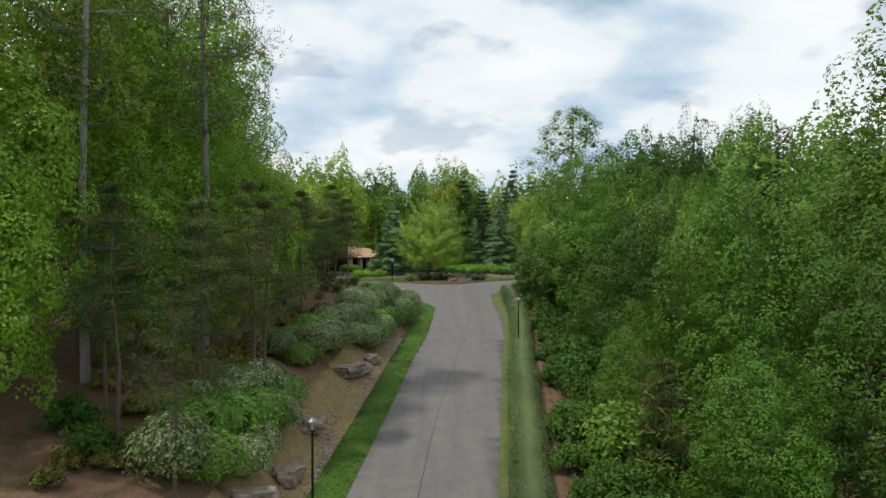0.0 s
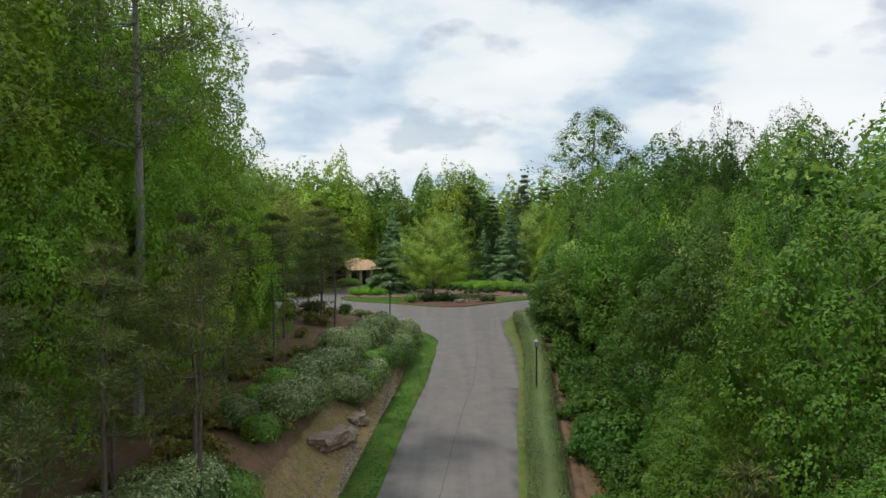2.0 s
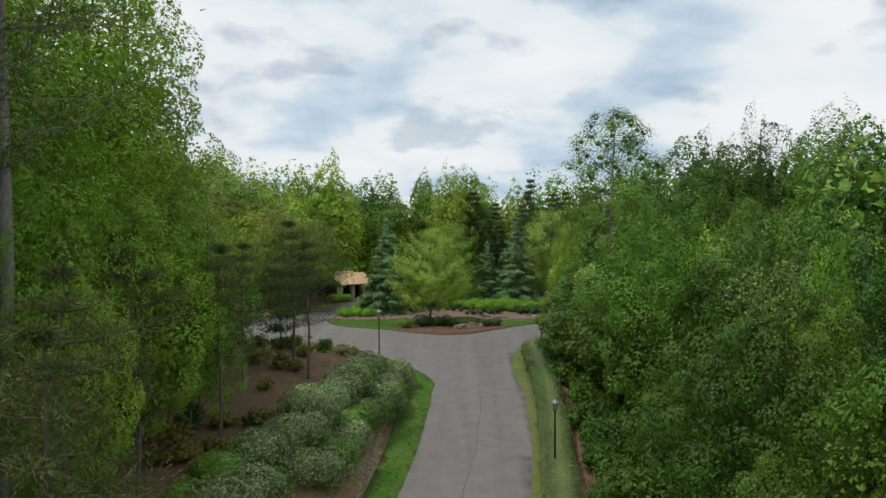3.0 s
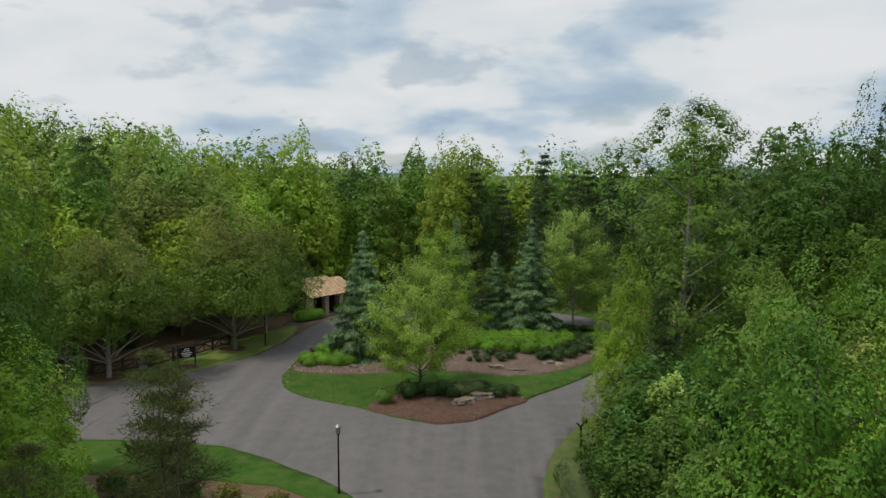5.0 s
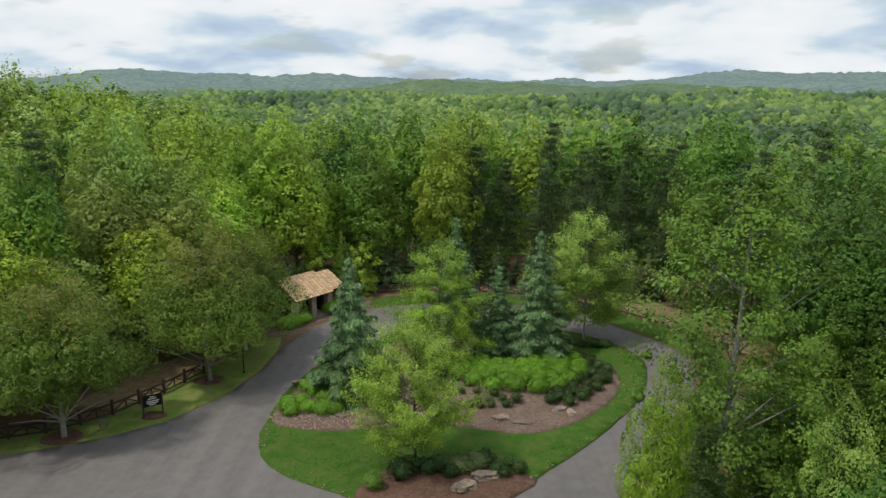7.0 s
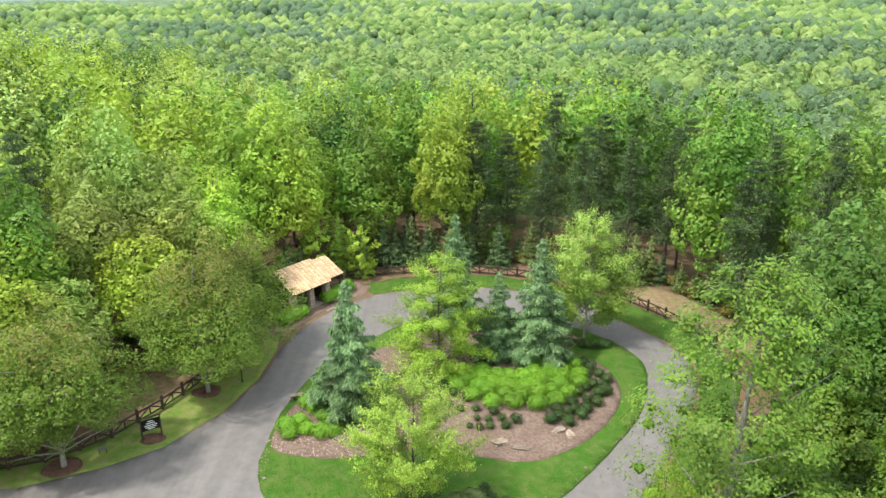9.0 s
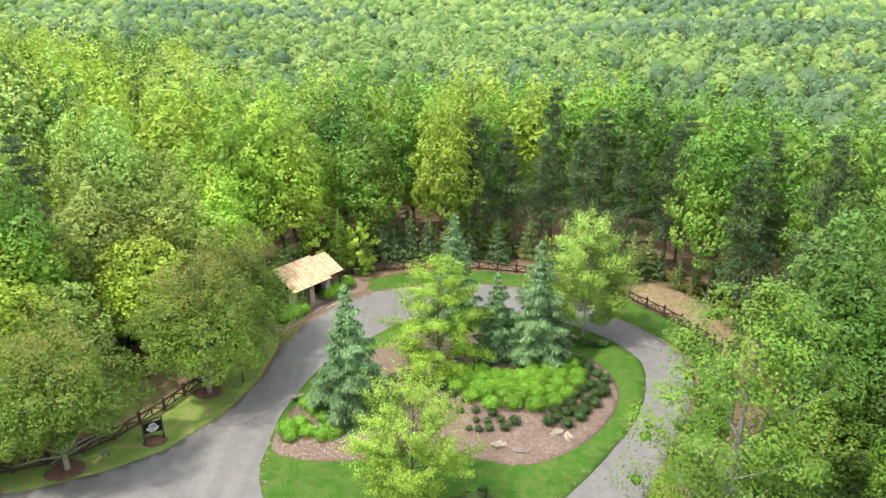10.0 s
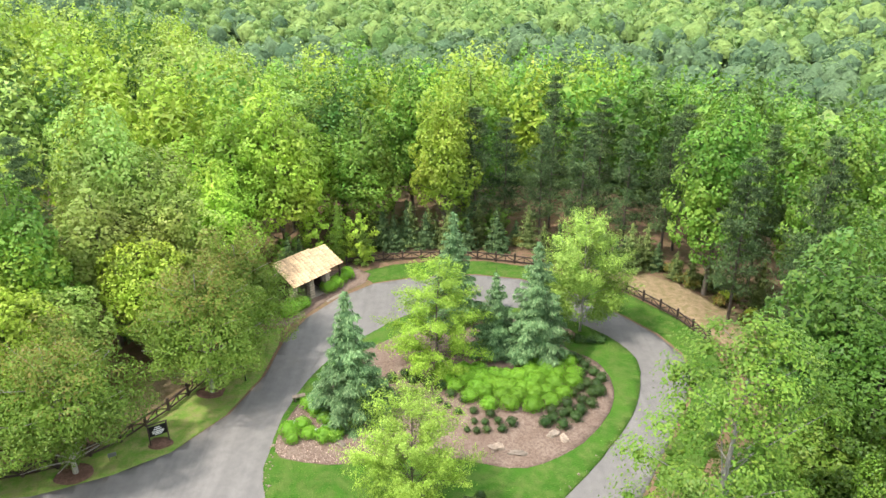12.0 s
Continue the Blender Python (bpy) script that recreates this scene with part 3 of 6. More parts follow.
# ---- plants: kinds ----
def crown_points(rng, lobes, count, low=-0.45, flat=0.75, spray=1, gap=0.2):
    """Leaf places and facings on the skin of overlapping lobes (x, y, z, rx, rz)."""
    L = np.array(lobes)
    wgt = L[:, 3] ** 2
    pick = rng.choice(len(L), size=count, p=wgt / wgt.sum())
    c = L[pick]
    d = unit(rng.normal(size=(count, 3)))
    d[:, 2] = np.where(d[:, 2] < low, -d[:, 2], d[:, 2])
    rad = rng.uniform(0.40, 1.05, size=(count, 1)) ** 0.7 * np.where(rng.random((count, 1)) < 0.14, rng.uniform(1.05, 1.4, (count, 1)), 1.0) + 0.12 * np.sin(d[:, :1] * 7 + c[:, :1] * 3) * np.cos(d[:, 1:2] * 6 + c[:, 2:3] * 2)
    pos = c[:, :3] + d * rad * np.stack([c[:, 3], c[:, 3], c[:, 4]], 1)
    nrm = d * 0.80 + np.array([0, 0, flat * 0.7]) + rng.normal(size=(count, 3)) * 0.42
    if spray > 1:
        pos, nrm = np.repeat(pos, spray, 0), np.repeat(nrm, spray, 0)
        pos = pos + rng.normal(size=pos.shape) * np.array([1, 1, 0.38]) * gap
        nrm = nrm + rng.normal(size=nrm.shape) * 0.32
    return pos, nrm


def plant(name, label, category, meshes, group=""):
    """A plant as an Empty with its parts; meshes: (part name, mesh, material)."""
    ob = new(name)
    for pn, me, mat in meshes:
        part(pn, me, mat, ob)
    return tagged(ob, label, category, group)


def spray_tree(seed, H, R, base, limbs, twigs, leaves, size, leaf_mat, bark=M_BARK, r0=None, rise=0.55, wide=0.35, lean=0.0, flat=0.8, tight=0.045, core=False, aspect=0.72, tip=1.0):
    """A broadleaf tree whose limbs fork into twigs with flat sprays of leaves."""
    rng = np.random.default_rng(seed)
    r0 = r0 or H * 0.0115
    trunk = []
    for i in range(9):
        f = i / 8
        z = H * 0.94 * f - 0.25
        trunk.append((lean * z + math.sin(f * 5 + seed) * R * 0.05 * f, math.cos(f * 4 + seed) * R * 0.05 * f, z, r0 * (1 - 0.88 * f) + (0.35 * r0 if i == 0 else 0)))
    T = np.array(trunk)
    paths, S, D, W = [trunk], [], [], []
    for i in range(limbs):
        f = (i + rng.uniform(0, 1)) / limbs
        z = H * (base + (0.93 - base) * f)
        prof = 0.62 + 0.38 * f / wide if f < wide else math.sqrt(max(0.02, 1 - ((f - wide) / (1.04 - wide)) ** 2 * tip))
        ln = R * prof * rng.uniform(0.68, 1.10)
        az = i * 2.39996 + rng.uniform(-0.5, 0.5)
        up = rise * (0.45 + 0.9 * f) * rng.uniform(0.6, 1.3)
        s = np.array([np.interp(z - ln * up * 0.6, T[:, 2], T[:, q]) for q in range(3)])
        e = s + np.array([math.cos(az) * ln, math.sin(az) * ln, ln * up])
        e[2] = min(e[2], H * rng.uniform(0.93, 1.0))
        m = (s + e) / 2 + np.array([0, 0, ln * 0.06]) + rng.normal(size=3) * ln * 0.04
        r = float(np.interp(s[2], T[:, 2], T[:, 3])) * 0.32
        paths.append([(*s, r), (*m, r * 0.6), (*e, 0.012)])
        for k in range(twigs):
            u = 0.22 + 0.78 * (k + rng.uniform(0, 1)) / twigs
            p = (s * (1 - u) ** 2 + m * 2 * u * (1 - u) + e * u * u) if k else m
            d = (e - s) / ln + np.array([-(e - s)[1], (e - s)[0], 0]) / ln * rng.uniform(-1.1, 1.1) + np.array([0, 0, rng.uniform(-0.40, 0.60)])
            tl = ln * rng.uniform(0.18, 0.40) * (1.15 - 0.4 * u) + 0.15 * R * (1 - f)
            S.append(p)
            D.append(d * tl)
            W.append(tl)
    S.append(np.array([lean * H, 0, H * 0.90]))
    D.append(np.array([0.0, 0.0, H * 0.09]))
    W.append(0.25 * R)
    S, D, W = np.array(S), np.array(D), np.array(W)
    pick = rng.choice(len(S), size=leaves, p=W / W.sum())
    t = rng.uniform(0.0, 1.0, (leaves, 1))
    pos = S[pick] + D[pick] * t + rng.normal(size=(leaves, 3)) * np.array([1, 1, 0.85]) * R * tight * (1.25 - 0.6 * t)
    mid = np.array([0, 0, H * (base + 0.40 * (1 - base))])
    swell = unit((pos - mid - np.stack([pos[:, 2] * lean, pos[:, 2] * 0, pos[:, 2] * 0], 1)) * np.array([1 / R, 1 / R, 1.6 / (H * (1 - base))]))
    clump = unit(pos - S[pick] - D[pick] * 0.5)
    nrm = swell * 0.75 + clump * 0.40 + np.array([0, 0, flat * 0.55]) + rng.normal(size=(leaves, 3)) * 0.30
    inner = [(lean * H * f, 0, H * f, R * 0.62 * math.sin(math.pi * min(1, 0.25 + 0.75 * (f - base) / (1 - base))), H * 0.12) for f in np.linspace(base + 0.15, 0.84, 6)] if core else None
    cr = kites("crown", pos, nrm, rng.uniform(0.6, 1.35, leaves) * size, rng, aspect, core=inner, tri=True)
    return [("trunk", tubes("trunk", paths, 5), bark), ("crown", cr, leaf_mat)]


def tufted(rng, lobes, tufts, leaves, size, out=None, loose=0.30):
    """Leaf places, facings and sizes: each lobe (x, y, z, r, rz) carries tufts of leaves on its outer and upper side."""
    L = np.asarray(lobes, float)
    n = len(L)
    d = rng.normal(size=(n, tufts, 3)) + np.array([0, 0, 0.55])
    if out is not None:
        d = d + out[:, None] * 0.75
    d = d / np.linalg.norm(d, axis=2, keepdims=True)
    rad = rng.uniform(0.72, 1.10, (n, tufts, 1)) * np.where(rng.random((n, tufts, 1)) < 0.10, 1.25, 1.0)
    c = L[:, None, :3] + d * rad * np.stack([L[:, 3], L[:, 3], L[:, 4]], 1)[:, None]
    spread = (L[:, 3] * loose)[:, None, None, None]
    e = rng.normal(size=(n, tufts, leaves, 3))
    pos = c[:, :, None] + e * spread * np.array([1, 1, 0.55])
    way = 0 if out is None else out[:, None, None] * 0.45
    nrm = d[:, :, None] * 0.60 + way + np.array([0, 0, 0.30]) + e * 0.16 + rng.normal(size=pos.shape) * 0.17
    return pos.reshape(-1, 3), nrm.reshape(-1, 3), rng.uniform(0.6, 1.35, n * tufts * leaves) * size


def crown_lobes(rng, H, R, base, n, share, top=0.45, foot=0.5, lean=0.0, ragged=0.16):
    """Lobes over an uneven crown, and the way out of the crown at each: foot and top shape the profile from below to above."""
    f = ((np.arange(n) + rng.uniform(0.1, 0.9, n)) / n) ** 0.92
    peak = (foot / (foot + top)) ** foot * (top / (foot + top)) ** top
    prof = np.maximum(f, 0.03) ** foot * np.maximum(1 - f, 0.004) ** top / peak
    az = np.arange(n) * 2.39996 + rng.uniform(-0.4, 0.4, n)
    lr = R * share * rng.uniform(0.72, 1.35, n) * (0.62 + 0.38 * prof)
    bulge = 1 + ragged * np.sin(az * 2 + f * 9 + rng.uniform(0, 6)) + ragged * np.sin(az * 3 - f * 14)
    q = np.maximum(R * prof * bulge * rng.uniform(0.82, 1.05, n) - lr * 0.75, 0.0) * np.where(rng.random(n) < 0.16, 0.55, 1.0)
    z = H * (base + (1 - base) * f) - lr * 0.8
    c = np.stack([q * np.cos(az) + lean * z, q * np.sin(az), z, lr, lr * rng.uniform(0.62, 0.85, n)], 1)
    slope = np.interp(f, [0, 0.35, 0.7, 1.0], [-0.35, 0.15, 0.7, 1.6])
    return c, unit(np.stack([np.cos(az), np.sin(az), slope], 1))


def crown_skin(rng, leaves, R, up, down, lobes, amp, low=-0.8, taper=0.0, ragged=0.10, deep=0.20, drop=0.35, jitter=0.20, inner=2.0):
    """Leaf places and facings over one billowing crown round the origin: rounded swells of leaves that meet in shaded creases."""
    squash = np.array([1, 1, 1.45])
    d = unit(rng.normal(size=(leaves * 4, 3)))
    d = d[d[:, 2] > low]
    s_ = np.stack([np.full(len(d), R), np.full(len(d), R), np.where(d[:, 2] > 0, up, down)], 1)
    wgt = np.linalg.norm(d / s_, axis=1)
    P = d * s_ * squash
    # centres of the swells, spread evenly over the crown
    cand = P[rng.choice(len(d), size=min(len(d), lobes * 14), p=wgt / wgt.sum())]
    gap, chosen = np.full(len(cand), 1e9), [0]
    for _ in range(lobes - 1):
        gap = np.minimum(gap, ((cand - cand[chosen[-1]]) ** 2).sum(1))
        chosen.append(int((gap * rng.uniform(0.35, 1, len(gap))).argmax()))
    C = cand[chosen]
    own = ((C[:, None] - C[None]) ** 2).sum(2) + np.eye(lobes) * 1e9
    rho = math.sqrt(float(np.median(own.min(1)))) * 0.80
    lift = rng.uniform(-1, 1, lobes)
    dist = (P ** 2).sum(1)[:, None] - 2 * P @ C.T + (C ** 2).sum(1)[None]
    near = dist.argmin(1)
    h = np.sqrt(np.clip(1 - dist[np.arange(len(d)), near] / rho ** 2, 0, 1))
    wgt = wgt * np.where(h < 0.45, 1 - drop, 1.0)
    pick = rng.choice(len(d), size=leaves, p=wgt / wgt.sum(), replace=len(d) < leaves)
    d, s_, near, h, P = d[pick], s_[pick], near[pick], h[pick], P[pick]
    az = np.arctan2(d[:, 1], d[:, 0])
    low_wave = 1 + ragged * np.sin(2 * az + 3 * d[:, 2] + rng.uniform(0, 6)) + 0.7 * ragged * np.sin(3 * az - 5 * d[:, 2] + rng.uniform(0, 6))
    wide = np.stack([1 - taper * np.clip(d[:, 2], 0, 1), 1 - taper * np.clip(d[:, 2], 0, 1), np.ones(len(d))], 1)
    n0 = unit(d / s_)
    r = amp * (h - 1 + 0.5 * lift[near]) - deep * rng.random(len(d)) ** 2 + np.where(rng.random(len(d)) < 0.05, rng.uniform(0, 0.05, len(d)), 0)
    pos = d * s_ * wide * low_wave[:, None] + n0 * (R * r)[:, None]
    nrm = n0 * 0.50 + unit((P - C[near]) * squash) * np.sqrt(1 - h * h)[:, None] * 0.95 + np.array([0, 0, 0.30]) + rng.normal(size=d.shape) * jitter
    # the inner leaves, larger, that shade the crown's heart
    size = rng.uniform(0.6, 1.35, leaves)
    k = leaves // 5
    pos[:k] = d[:k] * s_[:k] * wide[:k] * low_wave[:k, None] * rng.uniform(0.50, 0.68, (k, 1))
    size[:k] *= inner
    return pos, nrm, size


def swell_tree(seed, H, R, base, lobes, leaves, size, mat, bark=M_BARK, amp=0.28, taper=0.0, ragged=0.10, r0=None, mid=0.45, deep=0.20, drop=0.35, low=-0.85, jitter=0.20, inner=2.0):
    """A full-crowned tree: trunk, forking limbs, and a billowing crown of small leaves."""
    rng = np.random.default_rng(seed)
    c = H * (base + mid * (1 - base))
    pos, nrm, sz = crown_skin(rng, leaves, R, H - c, c - H * base, lobes, amp, low, taper, ragged, deep, drop, jitter, inner)
    pos = pos + np.array([0, 0, c])
    r0 = r0 or H * 0.0125
    trunk = [(0.12 * math.sin(z * 0.4 + seed), 0.12 * math.cos(z * 0.33 + seed), z, r0 * (1 - 0.86 * z / H) * (1.3 if z < 0 else 1)) for z in np.linspace(-0.4, H * 0.93, 7)]
    T = np.array(trunk)
    paths = [trunk]
    for i in range(26):
        f, az = (i + 0.5) / 26, i * 2.4
        z = H * (base + (0.92 - base) * f)
        q = R * 0.86 * math.sqrt(max(0.05, 1 - ((z - c) / (H - c if z > c else c - H * base * 0.6)) ** 2))
        z0 = max(H * base * 0.6, z - q * 0.6)
        b = [float(np.interp(z0, T[:, 2], T[:, k])) for k in range(4)]
        e = (q * math.cos(az), q * math.sin(az), z)
        paths.append([(b[0], b[1], z0, b[3] * 0.4), (b[0] + e[0] * 0.5, b[1] + e[1] * 0.5, (z0 + z) / 2 + 0.15, b[3] * 0.24 + 0.01), (*e, 0.015)])
    cr = kites("crown", pos, nrm, sz * size, rng, 0.75, tri=True)
    return [("trunk", tubes("trunk", paths, 5), bark), ("crown", cr, mat)]


def clump_tree(seed, H, R, base, n, share, tufts, leaves, size, mat, bark=M_BARK, top=0.45, foot=0.5, r0=None, lean=0.0, ragged=0.16, sides=5, core=0.62, loose=0.30):
    """A broadleaf tree: a trunk, limbs that reach into the lobes of its crown, and tufts of leaves on each lobe."""
    rng = np.random.default_rng(seed)
    c, out = crown_lobes(rng, H, R, base, n, share, top, foot, lean, ragged)
    pos, nrm, sz = tufted(rng, c, tufts, leaves, size, out, loose)
    r0 = r0 or H * 0.0125
    trunk = [(lean * z + 0.12 * math.sin(z * 0.4 + seed), 0.12 * math.cos(z * 0.33 + seed), z, r0 * (1 - 0.86 * z / H) * (1.3 if z < 0 else 1)) for z in np.linspace(-0.4, H * 0.93, 7)]
    T = np.array(trunk)
    paths = [trunk]
    for x, y, z, lr, _ in c[::3]:
        z0 = max(H * base * 0.7, z - math.hypot(x - lean * z, y) * 0.75)
        s = [float(np.interp(z0, T[:, 2], T[:, k])) for k in range(4)]
        paths.append([(s[0], s[1], z0, s[3] * 0.36), ((s[0] + x) / 2, (s[1] + y) / 2, (z0 + z) / 2 + 0.1, s[3] * 0.22 + 0.01), (x, y, z + lr * 0.3, 0.015)])
    cr = kites("crown", pos, nrm, sz, rng, 0.72, core=c, tri=True, shrink=core)
    return [("trunk", tubes("trunk", paths, sides), bark), ("crown", cr, mat)]


def spruce(seed, H, R, leaves, size, mat, skirt=0.03, droop=0.5):
    """A conifer with separate tiers of drooping boughs that carry hanging sprays of needles."""
    rng = np.random.default_rng(seed)
    boughs = []
    tiers = int(H * 2.1)
    for i in range(tiers):
        f = (i + rng.uniform(0, 0.6)) / tiers
        z = H * (skirt + (0.96 - skirt) * f)
        n = max(4, int(5 * (1 - f) + 4))
        a0 = rng.uniform(0, 6.28)
        for k in range(n):
            ln = (R * (1 - f) ** 0.92 + 0.16) * rng.uniform(0.62, 1.10)
            boughs.append((z + rng.uniform(-0.12, 0.12), a0 + (k + rng.uniform(-0.3, 0.3)) * 2 * math.pi / n, ln, f))
    B = np.array(boughs)
    pick = rng.choice(len(B), size=leaves, p=B[:, 2] ** 1.5 / (B[:, 2] ** 1.5).sum())
    b = B[pick]
    t = rng.uniform(0.05, 1.0, leaves) ** 0.6
    rad = b[:, 2] * t
    side = rng.normal(size=leaves) * (0.10 + 0.16 * b[:, 2] * (1.15 - t))
    hang = np.abs(rng.normal(size=leaves)) * 0.13 * (0.6 + 0.4 * b[:, 2] / R)
    z = b[:, 0] + rad * 0.16 - droop * rad ** 1.7 / max(R, 0.5) - hang - 0.25 * np.abs(side)
    ca, sa = np.cos(b[:, 1]), np.sin(b[:, 1])
    pos = np.stack([rad * ca - side * sa, rad * sa + side * ca, np.maximum(z, 0.06)], 1)
    out = np.stack([ca - 0.8 * np.sign(side) * sa, sa + 0.8 * np.sign(side) * ca, np.zeros(leaves)], 1)
    along = out * 0.8 + np.array([0, 0, -0.55])
    nrm = out * 0.45 + np.array([0, 0, 0.8]) + rng.normal(size=(leaves, 3)) * 0.4
    cr = kites("crown", pos, nrm, rng.uniform(0.6, 1.3, leaves) * size, rng, 0.30, along, tri=True, core=[(0, 0, H * f, R * 0.80 * (1 - f) + 0.04, H * 0.09) for f in np.linspace(0.08, 0.9, 13)])
    paths = [[(0, 0, -0.2, H * 0.016), (0, 0, H * 0.5, H * 0.009), (0, 0, H * 0.99, 0.015)]]
    for z, a, ln, f in boughs[::3]:
        paths.append([(0, 0, z, 0.03), (ln * .5 * math.cos(a), ln * .5 * math.sin(a), z, 0.018), (ln * .85 * math.cos(a), ln * .85 * math.sin(a), z - droop * ln * 0.4, 0.008)])
    return [("trunk", tubes("trunk", paths, 5), M_BARK), ("crown", cr, mat)]


def pine(seed, H, R, base, leaves, size, mat=None, r0=None, bark=M_BARK, thin=0.18, per=5, dense=1.15, point=0.6):
    """A thin pine: bare stem, whorls of long boughs that carry tufts of needles."""
    rng = np.random.default_rng(seed)
    paths = [[(0, 0, -0.3, (r0 or H * 0.011)), (rng.uniform(-.12, .12), rng.uniform(-.12, .12), H * 0.35, (r0 or H * .011) * .75), (rng.uniform(-.2, .2), rng.uniform(-.2, .2), H * 0.7, (r0 or H * .011) * .45), (0, 0, H, 0.015)]]
    tufts = []
    wh = max(7, int(H * (1 - base) * dense))
    for i in range(wh):
        f = i / (wh - 1)
        z = H * (base + (0.98 - base) * f)
        for k in range(per):
            a = rng.uniform(0, 2 * math.pi)
            ln = R * (1.02 - f) ** point * rng.uniform(0.45, 1.05) * (0.55 + 0.45 * min(1, f * 3 + 0.3)) + 0.2
            tip = (ln * math.cos(a), ln * math.sin(a), z + ln * rng.uniform(-0.05, 0.35))
            paths.append([(0, 0, z, 0.035), (tip[0] * .55, tip[1] * .55, z + (tip[2] - z) * .3, 0.02), (*tip, 0.008)])
            for u in (0.4, 0.6, 0.75, 0.88, 1.0):
                tufts.append((tip[0] * u, tip[1] * u, z + (tip[2] - z) * u ** 1.5 + 0.1, ln * 0.16 + 0.16))
    T = np.array(tufts)
    pick = rng.integers(0, len(T), leaves)
    c = T[pick]
    d = unit(rng.normal(size=(leaves, 3)) + np.array([0, 0, 0.25]))
    pos = c[:, :3] + d * c[:, 3:4] * rng.uniform(0.3, 1.5, (leaves, 1)) * np.array([1.5, 1.5, 0.8])
    nrm = np.cross(d, rng.normal(size=(leaves, 3))) + np.array([0, 0, 0.5])
    cr = kites("crown", pos, nrm, rng.uniform(0.7, 1.3, leaves) * size, rng, thin, d, tri=True)
    return [("trunk", tubes("trunk", paths, 5), bark), ("crown", cr, mat or F_PINE)]


def shrub(seed, R, H, leaves, size, mat, n=7, flat=0.6):
    """A low bush: stems and a skin of leaves."""
    rng = np.random.default_rng(seed)
    lb = []
    for i in range(n):
        a, r = i * 2.4, R * 0.62 * math.sqrt((i + 0.3) / n)
        lr = R * rng.uniform(0.36, 0.5)
        lb.append((r * math.cos(a), r * math.sin(a), H * rng.uniform(0.42, 0.62) * (1.1 - 0.4 * r / R), lr, H * rng.uniform(0.34, 0.46)))
    pos, nrm = crown_points(rng, lb, leaves, -0.75, flat)
    pos[:, 2] = np.maximum(pos[:, 2], 0.02)
    st = tubes("stem", [[(0, 0, -0.1, 0.03), (x * .5, y * .5, z * .6, 0.02), (x, y, z, 0.01)] for x, y, z, _, _ in lb], 4)
    return [("stem", st, M_BARK), ("foliage", kites("foliage", pos, nrm, rng.uniform(0.65, 1.3, leaves) * size, rng, core=lb, tri=True), mat)]


KINDS = {}
TREES = "forest trees"


def kind(key, name, label, category, meshes, group=TREES):
    KINDS[key] = (plant(name, label, category, meshes, group), [False])


def put(key, x, y, s=1.0, turn=None, sz=None, dz=0.0, rng=random.Random(5), label=""):
    """Stands a plant of a kind on the ground, the first time the original, then copies."""
    if key[:2] == "hi" and rng.random() < 0.5:
        key = "hib" + key[2:]
    ob, used = KINDS[key]
    turn = rng.uniform(0, 360) if turn is None else turn
    m = pose(x, y, gz(x, y) + dz, 0, 0, turn) @ Matrix.Diagonal((s, s, sz or s, 1))
    if used[0]:
        ob = copy_thing(ob, Matrix.Identity(4))
    used[0] = True
    ob.matrix_basis = m
    if label:
        ob["label"] = label
    return ob


# woodland kinds: near trees with fine leaves, tall ones, and two forms of each for the wood
for i, (mat, lab) in enumerate(((F_FOREST, "tall forest tree with a full green crown"), (F_DEEP, "tall forest tree with deep green leaves"), (F_LIME, "forest tree with bright spring green leaves"), (F_PALE, "forest tree with pale grey-green young leaves"))):
    near = (F_NEAR, F_NEAR_DEEP, F_NEAR_LIME, F_PALE)[i]
    kind(f"fine{i}", "broadleaf_tree", lab, "tree", swell_tree(10 + i, 14, 4.6, 0.04, 70, 26000, 0.16, near, amp=0.38, ragged=0.13, deep=0.10, drop=0.6, jitter=0.24, inner=1.5))
    if i < 3:
        kind(f"tall{i}", "broadleaf_tree", lab, "tree", swell_tree(25 + i, 26, 4.7, 0.12, 90, 22000, 0.225, near, amp=0.42, ragged=0.16, deep=0.10, drop=0.7, jitter=0.28, inner=1.5))
    kind(f"hi{i}", "broadleaf_tree", lab, "tree", swell_tree(20 + i, 20, 5.0, 0.16, 60, 8600, 0.35, mat, amp=0.32, mid=0.5, deep=0.14, drop=0.55, jitter=0.32))
    kind(f"hib{i}", "broadleaf_tree", lab, "tree", swell_tree(120 + i, 20, 5.0, 0.18, 52, 8600, 0.35, mat, amp=0.36, taper=0.16, mid=0.42, ragged=0.10, deep=0.14, drop=0.55, jitter=0.32))
kind("pine_tall", "pine_tree", "tall dark pine with a long bare trunk", "pine tree", pine(41, 24, 5.0, 0.46, 13000, 0.28, r0=0.27, bark=M_BARK_GREY))
kind("conifer_small", "young_conifer", "small green conifer with layered boughs at the wood's edge", "conifer", spruce(52, 5.5, 1.9, 2500, 0.34, F_CONIFER, droop=0.1))
kind("conifer_olive", "young_conifer", "young olive green conifer with open layered boughs", "conifer", spruce(59, 6.0, 2.0, 2600, 0.30, F_OLIVE, droop=0.0), "forest trees")
kind("pine_young", "pine_tree", "young thin pine with sparse dull green needles", "pine tree", pine(43, 10, 2.6, 0.46, 9000, 0.195, thin=0.16))
kind("pine_young_b", "pine_tree", "young thin pine with sparse dull green needles", "pine tree", pine(44, 10, 2.4, 0.40, 9000, 0.195, thin=0.16))
kind("pine_bushy", "pine_tree", "dark bushy pine with full needled boughs beside the drive", "pine tree", pine(54, 11, 2.3, 0.03, 16000, 0.26, F_PINE_DARK, thin=0.15, per=6, dense=2.3, point=0.9))
